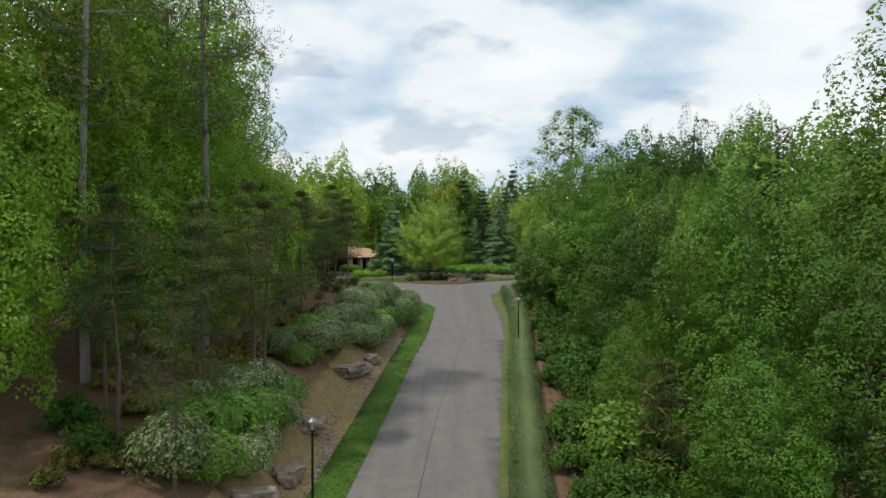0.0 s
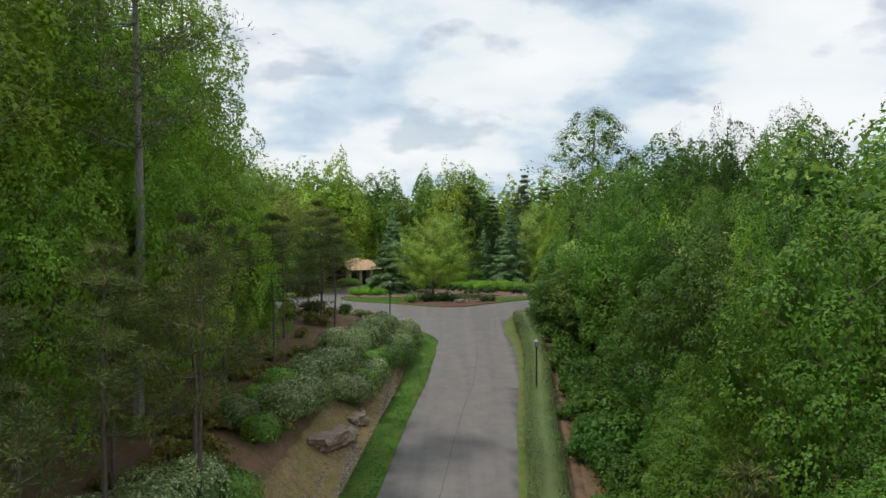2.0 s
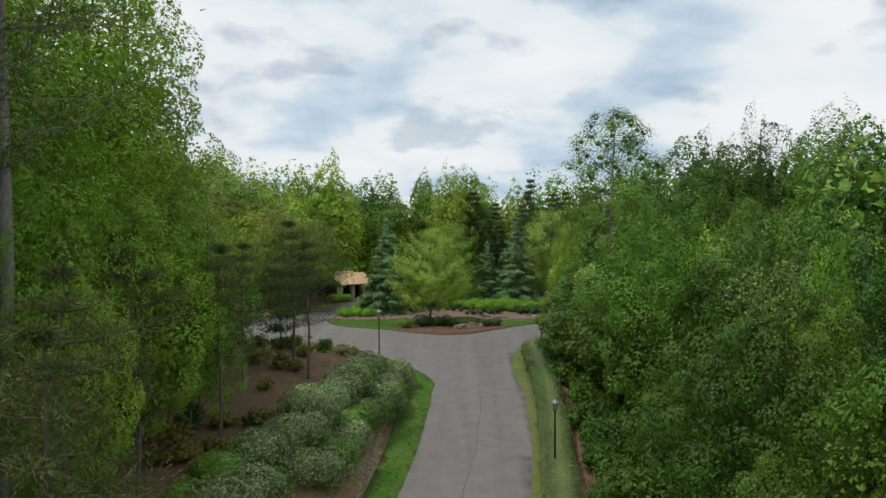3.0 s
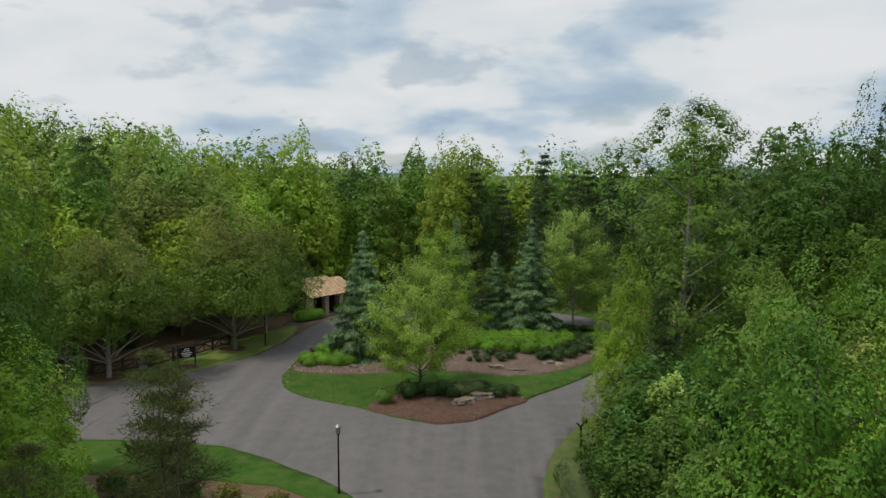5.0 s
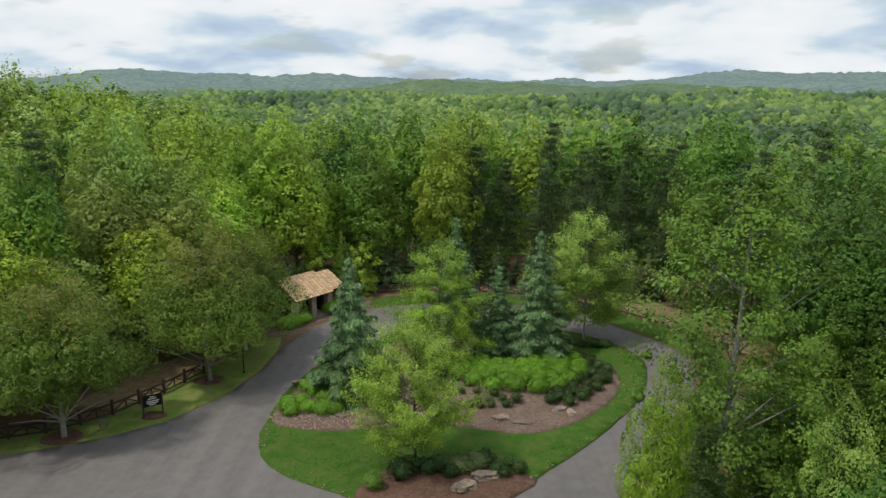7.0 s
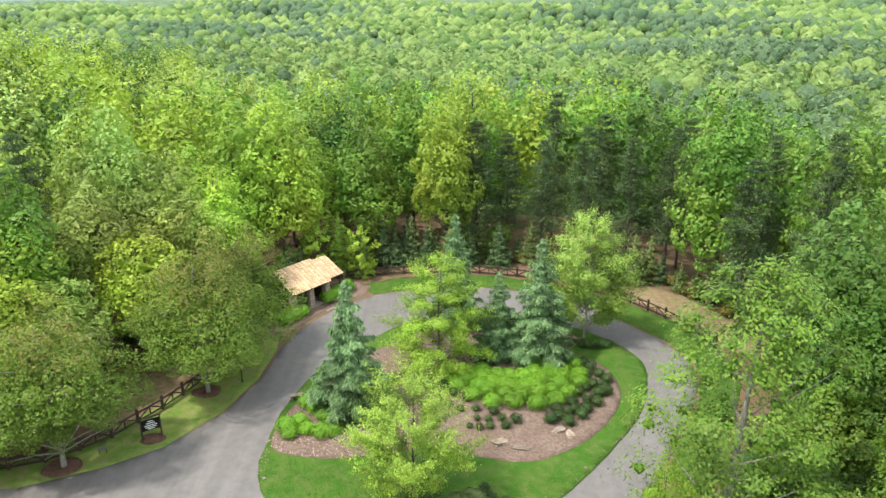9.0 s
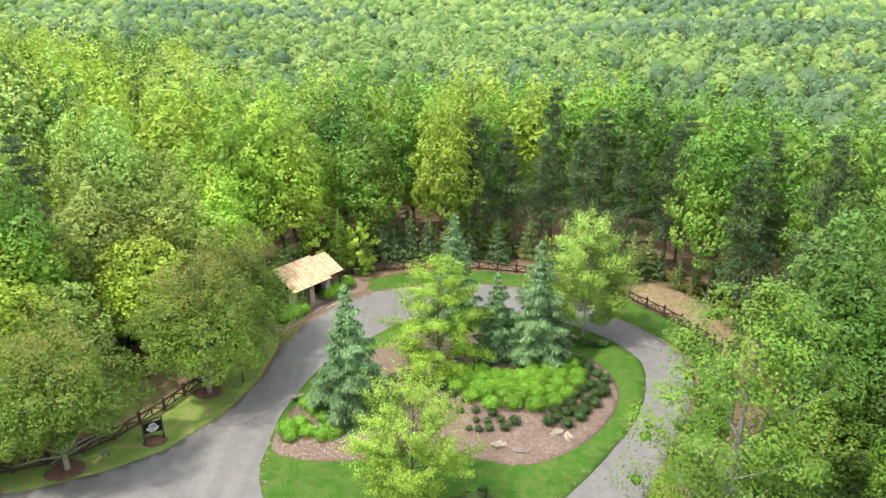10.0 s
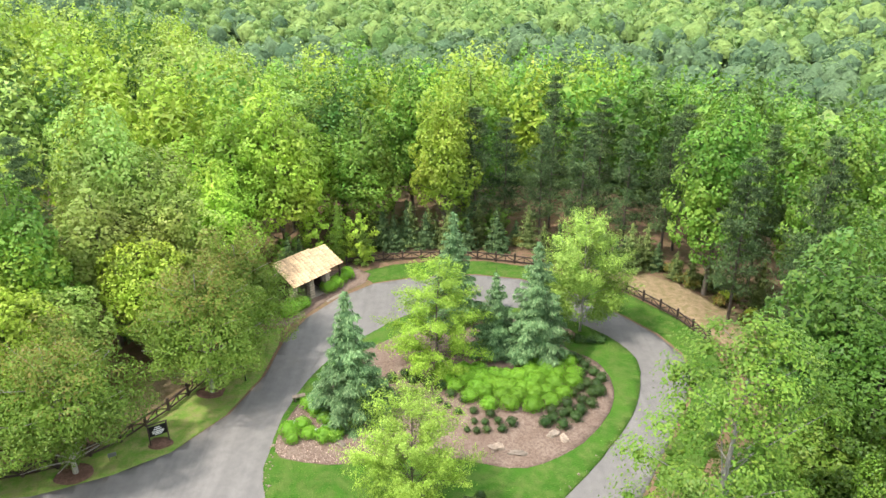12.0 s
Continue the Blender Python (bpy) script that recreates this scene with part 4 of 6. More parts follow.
kind("pine_forest", "pine_tree", "dark grey-green forest pine with a full pointed crown", "pine tree", pine(57, 18, 3.6, 0.22, 9000, 0.42, F_CONIFER, thin=0.22, per=7))
kind("pine_small", "pine_tree", "small bushy young pine", "pine tree", pine(45, 5, 1.5, 0.04, 2600, 0.38))
kind("under", "understory_tree", "small understory tree at the wood's edge", "tree", spray_tree(46, 6, 2.2, 0.10, 24, 4, 2400, 0.27, F_FOREST, tight=0.07))
kind("under_lime", "understory_tree", "small bright green understory tree", "tree", spray_tree(47, 6, 2.2, 0.08, 24, 4, 2400, 0.27, F_LIME, tight=0.07))
kind("scrub", "shrub", "low russet and yellow-green woodland shrub", "shrub", shrub(48, 1.1, 1.2, 420, 0.22, F_SCRUB), "woodland shrubs")
kind("bush", "shrub", "leafy green woodland shrub", "shrub", shrub(49, 1.4, 1.9, 1100, 0.20, F_NEAR_DEEP), "woodland shrubs")
kind("rhodo_low", "low_shrub", "low silvery green shrub among scrub", "shrub", shrub(51, 1.0, 0.9, 900, 0.14, F_RHODO, 8), "woodland shrubs")
kind("bush_mid", "shrub", "leafy light green woodland shrub", "shrub", shrub(58, 1.4, 2.2, 1100, 0.20, F_NEAR), "woodland shrubs")
kind("bush_lime", "shrub", "bright green woodland shrub", "shrub", shrub(50, 1.5, 2.0, 900, 0.26, F_LIME), "woodland shrubs")

# ---- the island's trees ----
kind("elm", "young_elm_tree", "young tree with layered light yellow-green leaves on the island's point", "tree", spray_tree(61, 10.4, 4.9, 0.16, 60, 9, 42000, 0.135, F_ELM, r0=0.14, rise=0.75, wide=0.24, flat=0.8, tight=0.042, tip=1.05), "island trees")
put("elm", -1.8, 98.7, 0.84, turn=40, sz=1.0)
kind("yellow", "yellow_green_tree", "yellow-green tree with tiered branches in the mulch bed", "tree", spray_tree(62, 12.0, 4.3, 0.08, 46, 7, 32000, 0.15, F_YELLOW, r0=0.16, rise=0.32, wide=0.18, flat=1.1, tight=0.058, tip=1.08), "island trees")
put("yellow", -0.3, 116.2, turn=120)
kind("birch", "birch_tree", "slender light green birch with a full rounded crown", "tree", spray_tree(63, 13.6, 4.2, 0.14, 60, 7, 38000, 0.165, F_BIRCH, M_BARK_GREY, r0=0.13, rise=0.75, wide=0.28, tip=1.04, tight=0.075), "island trees")
put("birch", 14.0, 123.2, turn=10)
kind("spruce", "blue_spruce", "blue-green spruce with drooping boughs", "spruce tree", spruce(64, 11.4, 3.3, 36000, 0.27, F_SPRUCE, droop=0.46), "island trees")
put("spruce", -7.5, 109.7, 1.22, sz=1.11)
put("spruce", 8.8, 118.0, 1.22, sz=1.16)
put("spruce", 5.1, 118.8, 0.92, sz=0.84)
put("spruce", 1.2, 126.0, 1.08, sz=1.14)
kind("maple", "maple_tree", "spreading maple with green and russet new leaves", "tree", swell_tree(65, 12.0, 5.9, 0.17, 90, 36000, 0.15, F_MAPLE, M_BARK_GREY, amp=0.34, taper=0.25, ragged=0.14, r0=0.19, mid=0.40, deep=0.26, drop=0.45, jitter=0.45), "maples along the fence")
put("maple", -20.5, 113.0, 1.04, 15, sz=1.05)
put("maple", -27.9, 102.3, 1.02, 100, sz=1.02)
put("maple", -19.2, 120.4, 0.95, 200, sz=1.0)
put("maple", -36.5, 101.5, 0.95, 280)

# tall leaning oak by the loop
kind("oak", "oak_tree", "tall slender oak with a pale leaning trunk", "oak tree", clump_tree(66, 23.2, 4.6, 0.22, 115, 0.21, 18, 13, 0.18, F_OAK, M_BARK_GREY, top=0.45, foot=0.40, r0=0.30, lean=0.062, ragged=0.28, core=0.3, loose=0.40), "trees by the drive")
put("oak", 14.3, 88.4, turn=0)

# trees right of the drive
for k, x, y, top, R in (("fine0", 16.6, 40.5, 8.9, 4.8), ("fine1", 13.8, 51.3, 8.6, 3.8), ("fine2", 19.6, 57.4, 8.4, 2.2), ("fine0", 12.9, 66.8, 13.0, 3.9), ("fine0", 26.0, 87.5, 13.4, 4.2), ("fine2", 11.2, 86.6, 11.7, 2.2),
                        ("fine3", 18.8, 84.1, 10.9, 2.8), ("fine0", 15.2, 82.4, 6.9, 2.2), ("fine0", 24.0, 39.0, 15.5, 5.0), ("fine1", 19.0, 33.0, 5.0, 4.6), ("fine0", 13.2, 30.5, 0.6, 3.0), ("fine0", 10.6, 41.0, 0.2, 2.4),
                        ("fine1", 23.0, 60.0, 10.5, 4.4), ("fine0", 27.0, 52.0, 10.5, 4.6), ("fine1", 24.5, 78.0, 10.0, 4.0), ("fine0", 20.5, 91.5, 8.0, 3.2), ("fine2", 21.5, 74.5, 6.0, 3.4),
                        ("fine0", 29.5, 91.0, 12.5, 4.2), ("fine1", 22.0, 98.0, 7.0, 2.8), ("fine2", 15.6, 93.4, 3.4, 1.9), ("fine1", 12.4, 58.5, 2.5, 2.6), ("fine0", 12.0, 46.0, 1.5, 2.2),
                        ("fine0", 16.5, 75.5, 6.5, 2.8), ("fine1", 15.2, 35.0, 0.8, 2.6), ("fine1", 28.0, 97.0, 19.3, 4.6), ("fine1", 34.4, 101.8, 22.4, 3.8), ("fine0", 38.5, 95.0, 20.5, 4.8), ("fine1", 31.0, 106.0, 17.5, 4.4), ("fine0", 42.5, 100.0, 22.0, 5.0)):
    g = gz(x, y)
    if top - g > 19:
        put(k.replace("fine", "tall"), x, y, R / 4.7, sz=(top - g) / 26.0)
    else:
        put(k, x, y, R / 4.6, sz=(top - g) / 14.0)
put("pine_bushy", 12.6, 84.2, 1.0, sz=(9.8 - gz(12.6, 84.2)) / 11)
put("pine_bushy", 13.4, 79.4, 0.9, sz=(6.4 - gz(13.4, 79.4)) / 11)
put("pine_bushy", 12.9, 76.8, 0.72, sz=(7.2 - gz(12.9, 76.8)) / 11)
put("pine_bushy", 9.9, 80.8, 0.60, sz=(3.2 - gz(9.9, 80.8)) / 11)
put("pine_small", 10.2, 34.5, 1.3)
rs = random.Random(21)
for i in range(62):
    y = 23 + i * 1.05
    x = float(road_x(y)) + HALF + rs.uniform(3.1, 5.2)
    put("bush", x, y, rs.uniform(0.6, 1.1))
for i in range(58):
    y = rs.uniform(24, 84)
    x = float(road_x(y)) + HALF + rs.uniform(5.4, 12.5)
    put(rs.choice(("bush", "bush", "bush_mid")), x, y, rs.uniform(1.0, 1.7), rng=rs)

# left bank: tall pines and thin young pines over litter
put("pine_tall", -14.0, 43.5, 1.0, sz=1.18)
put("pine_tall", -17.6, 36.5, 1.0, sz=1.15)
put("pine_tall", -21.5, 51.0, 1.0, sz=1.1)
rs = random.Random(31)
for x, y, s in ((-8.8, 36.5, 1.05), (-10.8, 33.5, 1.0), (-10.4, 40.5, 1.05), (-12.4, 37.5, 0.95), (-13.0, 29.5, 1.0), (-15.0, 33.0, 1.0), (-11.2, 47.0, 1.02), (-13.6, 51.0, 1.0), (-10.4, 54.5, 0.95), (-12.8, 58.5, 0.95),
                (-8.6, 66.5, 0.86), (-10.0, 68.5, 0.95), (-14.6, 44.5, 0.9), (-16.6, 40.0, 1.0), (-9.8, 27.0, 0.8), (-11.6, 62.5, 0.85), (-16.5, 55.0, 0.95)):
    put(rs.choice(("pine_young", "pine_young_b")), x, y, s, rng=rs)
put("pine_small", -12.1, 74.1, 1.25, sz=(7.7 - gz(-12.1, 74.1)) / 5)
for x, y, s in ((-16.2, 72.0, 0.9), (-20.0, 76.5, 1.1), (-23.5, 79.0, 1.2), (-25.5, 73.0, 1.3), (-18.5, 67.5, 1.2), (-29.0, 79.5, 1.2), (-14.5, 65.0, 1.0), (-34.0, 78.0, 1.3), (-22.0, 69.0, 1.3)):
    put("under_lime", x, y, s, rng=rs)
for k, x, y, top, R in (("fine0", -22.0, 73.5, 19.0, 4.4), ("fine0", -23.2, 80.0, 16.5, 3.8), ("fine2", -20.3, 66.5, 27.5, 4.6), ("fine2", -18.8, 58.5, 25.5, 4.2), ("fine2", -13.8, 53.0, 13.0, 3.6), ("fine2", -24.5, 60.0, 27.0, 4.6), ("fine2", -17.5, 47.0, 21.0, 4.4),
                        ("fine2", -20.0, 40.5, 26.0, 4.8), ("fine2", -15.0, 66.5, 11.0, 3.2), ("fine2", -22.6, 49.0, 29.0, 4.8), ("fine2", -22.0, 31.5, 24.0, 4.8), ("fine2", -18.2, 28.5, 12.0, 4.2), ("fine0", -23.5, 64.0, 19.0, 4.6), ("fine2", -26.5, 37.0, 20.0, 5.0),
                        ("fine2", -16.6, 55.0, 11.0, 3.4), ("fine2", -12.2, 55.6, 8.8, 2.2), ("fine2", -12.6, 44.8, 10.6, 2.6), ("fine2", -15.5, 38.0, 11.0, 3.2), ("fine0", -30.0, 77.0, 18.0, 4.4)):
    if top - gz(x, y) > 19:
        put(k.replace("fine", "tall"), x, y, R / 4.7, sz=(top - gz(x, y)) / 26.0, rng=rs)
    else:
        put(k, x, y, R / 4.6, sz=(top - gz(x, y)) / 14.0, rng=rs)
for i in range(46):
    y = rs.uniform(24, 72)
    x = float(road_x(y)) - HALF - rs.uniform(5.4, 15)
    put("scrub" if rs.random() < 0.85 else "bush", x, y, rs.uniform(0.5, 1.0), rng=rs)

for i in range(64):
    y = rs.uniform(26, 58)
    put("scrub", float(road_x(y)) - HALF - rs.uniform(4.6, 10.0), y, rs.uniform(0.5, 0.95), rng=rs)

# scrub between the bank and the side road
for k, x, y, s in (("scrub", -8.2, 78.0, 0.7), ("rhodo_low", -9.4, 77.2, 0.7), ("scrub", -10.8, 78.6, 0.8), ("bush", -12.2, 77.0, 0.6), ("scrub", -7.0, 76.4, 0.6), ("bush", -9.0, 75.2, 0.6), ("scrub", -13.4, 79.2, 0.7), ("rhodo_low", -7.6, 74.6, 0.8),
                   ("scrub", -15.6, 80.4, 0.8), ("scrub", -17.4, 80.0, 0.9), ("bush", -16.4, 78.4, 0.6), ("scrub", -11.6, 75.0, 0.9), ("scrub", -14.2, 76.0, 0.9), ("rhodo_low", -10.6, 76.0, 0.6)):
    put(k, x, y, s, rng=rs)

# the wood goes on beside and behind the drive's lower end
for x, y in ((-16, 16), (-24, 8), (-18, -4), (-30, -14), (20, 14), (27, 4), (18, -8), (30, -16)):
    put("hi0", x, y, rs.uniform(0.9, 1.1), sz=rs.uniform(0.6, 0.8), rng=rs)

# ---- woodland all round ----
rw = random.Random(77)
LOOP_X, LOOP_Y = 1.5, 114.0


FIXED = [(-24.8, 141.0), (-14.0, 154.5), (-4.6, 158.0), (3.7, 154.0), (-20.6, 152.2), (-28.0, 138.0), (-10.0, 147.5), (-17.5, 145.5), (12.5, 147.5), (17.5, 146.0), (22.5, 143.5), (27.0, 142.0), (33.6, 142.5), (36.5, 137.5),
         (28.0, 97.0), (33.3, 102.0), (37.5, 95.0), (31.0, 106.0), (42.0, 100.0)]


def free(x, y, m):
    """True where the wood may stand."""
    if y < 100 and road_x(y) - HALF - 8.5 - m < x < road_x(y) + HALF + 9 + m:
        return False
    if math.hypot(x - LOOP_X, (y - LOOP_Y) * 1.0) < 29.0 + m:
        return False
    if x < 0 and 84 - m < y < 102 + m and x > -75:
        return False
    if x < 0 and y < 128 and x > -31 and y > 84:
        return False
    if -40 < x < -10 and 74 < y < 90 or -24 < x < -8 and y < 74:
        return False
    if 8 < x < 31 and y < 100 or y < 30:
        return False
    if any(math.hypot(x - a, y - b) < 5.5 for a, b in FIXED):
        return False
    return True


def canopy_top(x, y, r):
    """Height that the wood reaches above the court's level."""
    if y < 100 and x > 0:
        return min(24.0, 4.9 + 0.145 * math.hypot(x, y)) + r * 1.5
    if y < 76 and x < 0:
        return 17.5 + r * 2.5
    if y < 90 and x < 0:
        return (9.0 if x > -42 else 17.0) + r * 2.0
    return gz(x, y) * 0.75 + 20.3 + 1.2 * float(smooth(138, 160, y)) + r * 2.6 + 4.5 * float(smooth(-35, -65, x)) + 3.6 * float(smooth(28, 44, x)) * float(smooth(150, 130, y))


step = 7.4
deep = []
yy = 14.0
row = 0
while yy < 236:
    xx = -150 + (row % 2) * step / 2
    while xx < 150:
        x, y = xx + rw.uniform(-2.3, 2.3), yy + rw.uniform(-2.3, 2.3)
        xx += step
        if abs(x) > min(0.64 * y + 16, 62 + 0.36 * max(0, y - 60)) or not free(x, y, 1.5):
            continue
        edge = math.hypot(x - LOOP_X, y - LOOP_Y) - 30
        if y < 84:
            edge = min(edge, abs(x - float(road_x(y))) - 12)
        g = gz(x, y)
        top = canopy_top(x, y, rw.uniform(-1, 1)) - g
        s = rw.uniform(0.86, 1.20)
        right_back = x > 12 and y > 116
        if edge < (16 if y < 112 and x > 0 else 12):
            if rw.random() < (0.55 if x > 4 and y > 118 and edge < 10 else 0.25 if right_back else 0.03):
                put("pine_forest", x, y, s, sz=top * rw.uniform(0.80, 0.98) / 18, rng=rw)
            else:
                put("hi" + rw.choice("2221200333" if x < -10 and y > 110 else "0022222333" if x < 0 and y > 100 else "0001111023" if x < 12 and y > 100 else "00011110" if y < 100 else "00111100"), x, y, s, sz=top / 20, rng=rw)
        else:
            deep.append((x, y, g, top, 4.9 * s * rw.uniform(0.9, 1.15), 0.6 + 0.2 * rw.random() if y > 150 and -6 < x < 26 and rw.random() < 0.5 else 0.45 + 0.55 * rw.random() if x < -28 else rw.random() * (0.58 if x > 10 else 1.0)))
    yy += step * 0.9
    row += 1
for x, y, t_, s in ((-31.5, 111.5, 11, 0.75), (-27.5, 118.5, 13, 0.8), (-34, 107.5, 13, 0.85), (-25.5, 124.5, 15, 0.85), (-23.6, 130, 16, 0.85), (-36, 113, 15, 0.95), (-32, 121, 17, 0.95), (-29, 128, 18, 0.95), (-40, 106.5, 15, 0.95), (-41, 116, 18, 1.0)):
    put("hi" + rw.choice("22223"), x, y, s, sz=(t_ - gz(x, y)) / 20, rng=rw)
# middle storey right of the drive and by the loop
for i in range(120):
    x, y = rw.uniform(10.5, 31), rw.uniform(62, 104)
    if math.hypot(x - LOOP_X, y - LOOP_Y) < 27.5 or (x < 14 and y > 84) or rw.random() < 0.55:
        continue
    t_ = 5.5 + (x - 10) * 0.28 + rw.uniform(-1.5, 1.5)
    put("hi" + rw.choice("0011213"), x, y, rw.uniform(0.5, 0.75), sz=(t_ - gz(x, y)) / 20, rng=rw)
for x, y, t_, s in ((27.0, 101.7, 20.0, 1.0), (33, 110.5, 17.5, 0.9)):
    put("hi1", x, y, s, sz=(t_ - gz(x, y)) / 20, rng=rw)


def deep_woods():
    """The wood behind its front ranks, where only crowns show."""
    rng = np.random.default_rng(8)
    T = np.array(deep)
    for mat, lo, hi in ((F_FOREST, 0.0, 0.42), (F_DEEP, 0.42, 0.58), (F_LIME, 0.58, 0.84), (F_PALE, 0.84, 1.01)):
        P, N, S = [], [], []
        for x, y, g, h, R, _ in T[(T[:, 5] >= lo) & (T[:, 5] < hi)]:
            p, q, z = crown_skin(rng, 900, R, 0.40 * h, 0.3 * h, 26, 0.30, -0.35, rng.uniform(0, 0.35), 0.12, 0.12)
            p, z = p + np.array([x, y, g + 0.6 * h]), z * 0.56
            P.append(p), N.append(q), S.append(z)
        me = kites("woodland", np.concatenate(P), np.concatenate(N), np.concatenate(S), rng, 0.75, tri=True)
        tagged(part("woodland", me, mat), "dense woodland crowns behind the forest edge", "woodland", kind="stuff")


deep_woods()
# conifers and brush along the back edge of the court
for i in range(100):
    a = radians(rw.uniform(-25, 205))
    d = rw.uniform(29.6, 34.0)
    x, y = LOOP_X + d * math.cos(a), LOOP_Y + d * math.sin(a)
    if not free(x, y, 0.3) or (x > 15 and y < 136):
        continue
    put(rw.choice(("conifer_small", "conifer_small", "under", "scrub")), x, y, rw.uniform(0.6, 1.0), rng=rw)
for i in range(44):
    x = -10 + i * 1.05 + rw.uniform(-.5, .5)
    y = 143.2 + rw.uniform(0, 4.5) - max(0, x - 8) * 0.45
    put(rw.choice(("conifer_olive", "scrub", "conifer_olive", "conifer_small")), x, y, rw.uniform(0.6, 1.15), rng=rw)
kind("conifer_lime", "young_cypress", "feathery yellow-green cypress behind the shelter", "conifer", spruce(53, 7.5, 2.3, 6000, 0.26, F_BIRCH, droop=0.05), "trees behind the shelter")
put("conifer_lime", -12.8, 141.2, 1.1)
put("conifer_lime", -9.9, 140.7, 0.85)
for x, y, top in ((12.5, 147.5, 15.0), (17.5, 146.0, 17.0), (22.5, 143.5, 16.0), (27.0, 142.0, 17.5), (33.6, 142.5, 19.0), (36.5, 137.5, 17.5), (8.0, 149.5, 15.5), (30.0, 147.0, 17.5), (2.5, 150.0, 13.0), (20.5, 151.0, 17.6)):
    put("pine_forest", x, y, rw.uniform(0.8, 1.05), sz=(top - gz(x, y)) / 18, rng=rw)
for x, y, top, k in ((-24.8, 141.0, 19.5, "hi2"), (-14.0, 154.5, 20.0, "hi1"), (-4.6, 158.0, 21.3, "hi0"), (3.7, 154.0, 21.6, "hi0"), (-20.6, 152.2, 18.2, "hi3"), (-28.0, 138.0, 16.8, "hi2"), (-10.0, 147.5, 17.0, "hi0"), (-17.5, 145.5, 16.5, "hi2")):
    put(k, x, y, rw.uniform(0.95, 1.10), sz=(top - gz(x, y)) / 20, rng=rw)
put("under_lime", -15.4, 140.4, 1.1, label="bright young tree behind the shelter")
put("under_lime", -10.2, 139.9, 0.9, sz=1.1, label="slim yellow-green tree beside the shelter")
put("conifer_small", -4.7, 145.0, 1.0)
put("conifer_small", -7.6, 144.2, 1.2)
for x, y in ((28.5, 134.0), (30.5, 130.5), (32.0, 126.5), (27.0, 137.5), (33.5, 122.0), (24.0, 139.0)):
    put("scrub", x, y, 1.1)
    put("bush_lime" if x > 29 else "bush", x + 1.2, y + 1.4, 0.7)


# a slight blue for haze is mixed into the far leaf colours
F_FAR = foliage("haze_tinted_far_leaves", (0.140, 0.226, 0.058), (0.195, 0.288, 0.080), (0.230, 0.322, 0.095), own=0.0)
F_FAR_DARK = foliage("haze_tinted_far_dark_leaves", (0.095, 0.165, 0.065), (0.150, 0.228, 0.088), None, own=0.0)


def far_woods():
    """Rolling canopy beyond the brink: one uneven dome for each crown."""
    rng = np.random.default_rng(9)
    for mat, share in ((C_GREEN, 0.74), (C_DARK, 0.26)):
        V, I, base, fringe = [], [], 0, []
        for r0, r1, n, R0, lo, hi in ((175, 400, 3500, 5.8, -0.75, 0.75), (380, 700, 5200, 5.8, -0.70, 0.70), (700, 1100, 8500, 6.4, -0.68, 0.68), (1100, 1900, 9500, 9.8, -0.68, 0.68)):
            n = int(n * share)
            rr = np.sqrt(rng.uniform(r0 ** 2, r1 ** 2, n))
            a = rng.uniform(lo, hi, n)
            x, y = rr * np.sin(a), 60 + rr * np.cos(a)
            stand = np.sin(x / 90 + 1.3) + np.sin(y / 75 + x / 160) - 0.5 * smooth(40, 260, x) - 2.6 * np.exp(-((np.hypot(x, y - 60) - 360) / 55) ** 2) * smooth(-120, -40, x) * smooth(190, 110, x)
            keep = rng.uniform(-1.6, 1.6, n) < (stand if mat is C_GREEN else -stand)
            x, y = x[keep], y[keep]
            R = rng.uniform(0.55, 1.45, len(x)) * R0
            z = ground(x, y) + rng.uniform(13, 20, len(x)) - R * 0.5
            if r0 < 600:
                per = 56 if r0 < 200 else 24
                dd = unit(rng.normal(size=(len(x) * per, 3)) + np.array([0, 0, 0.45]))
                cc = np.repeat(np.stack([x, y, z], 1), per, 0)
                RR = np.repeat(R, per)[:, None]
                fringe.append(np.concatenate([cc + dd * RR * rng.uniform(0.85, 1.2, RR.shape) * np.array([1, 1, 1.05]), dd + rng.normal(size=dd.shape) * 0.4, RR * (0.27 if r0 < 200 else 0.42)], 1))
            v, k = blobs(np.stack([x, y, z, R, R * rng.uniform(0.8, 1.25, len(x))], 1), rng, 1.0, 0.22, True)
            V.append(v)
            I.append(k + base)
            base += len(v)
        me = raw_mesh("far_woods", np.concatenate(V), np.full(sum(len(k) for k in I) // 3, 3), np.concatenate(I), True)
        tagged(part("far_woods", me, mat), "distant rolling woodland of mixed green crowns", "woodland", kind="stuff")
        P = np.concatenate(fringe)
        me = kites("far_foliage", P[:, :3], P[:, 3:6], P[:, 6] * rng.uniform(0.7, 1.3, len(P)), rng, 0.8, tri=True)
        tagged(part("far_foliage", me, F_FAR if mat is C_GREEN else F_FAR_DARK), "leafy crowns of the woodland beyond the court", "woodland", kind="stuff")


far_woods()


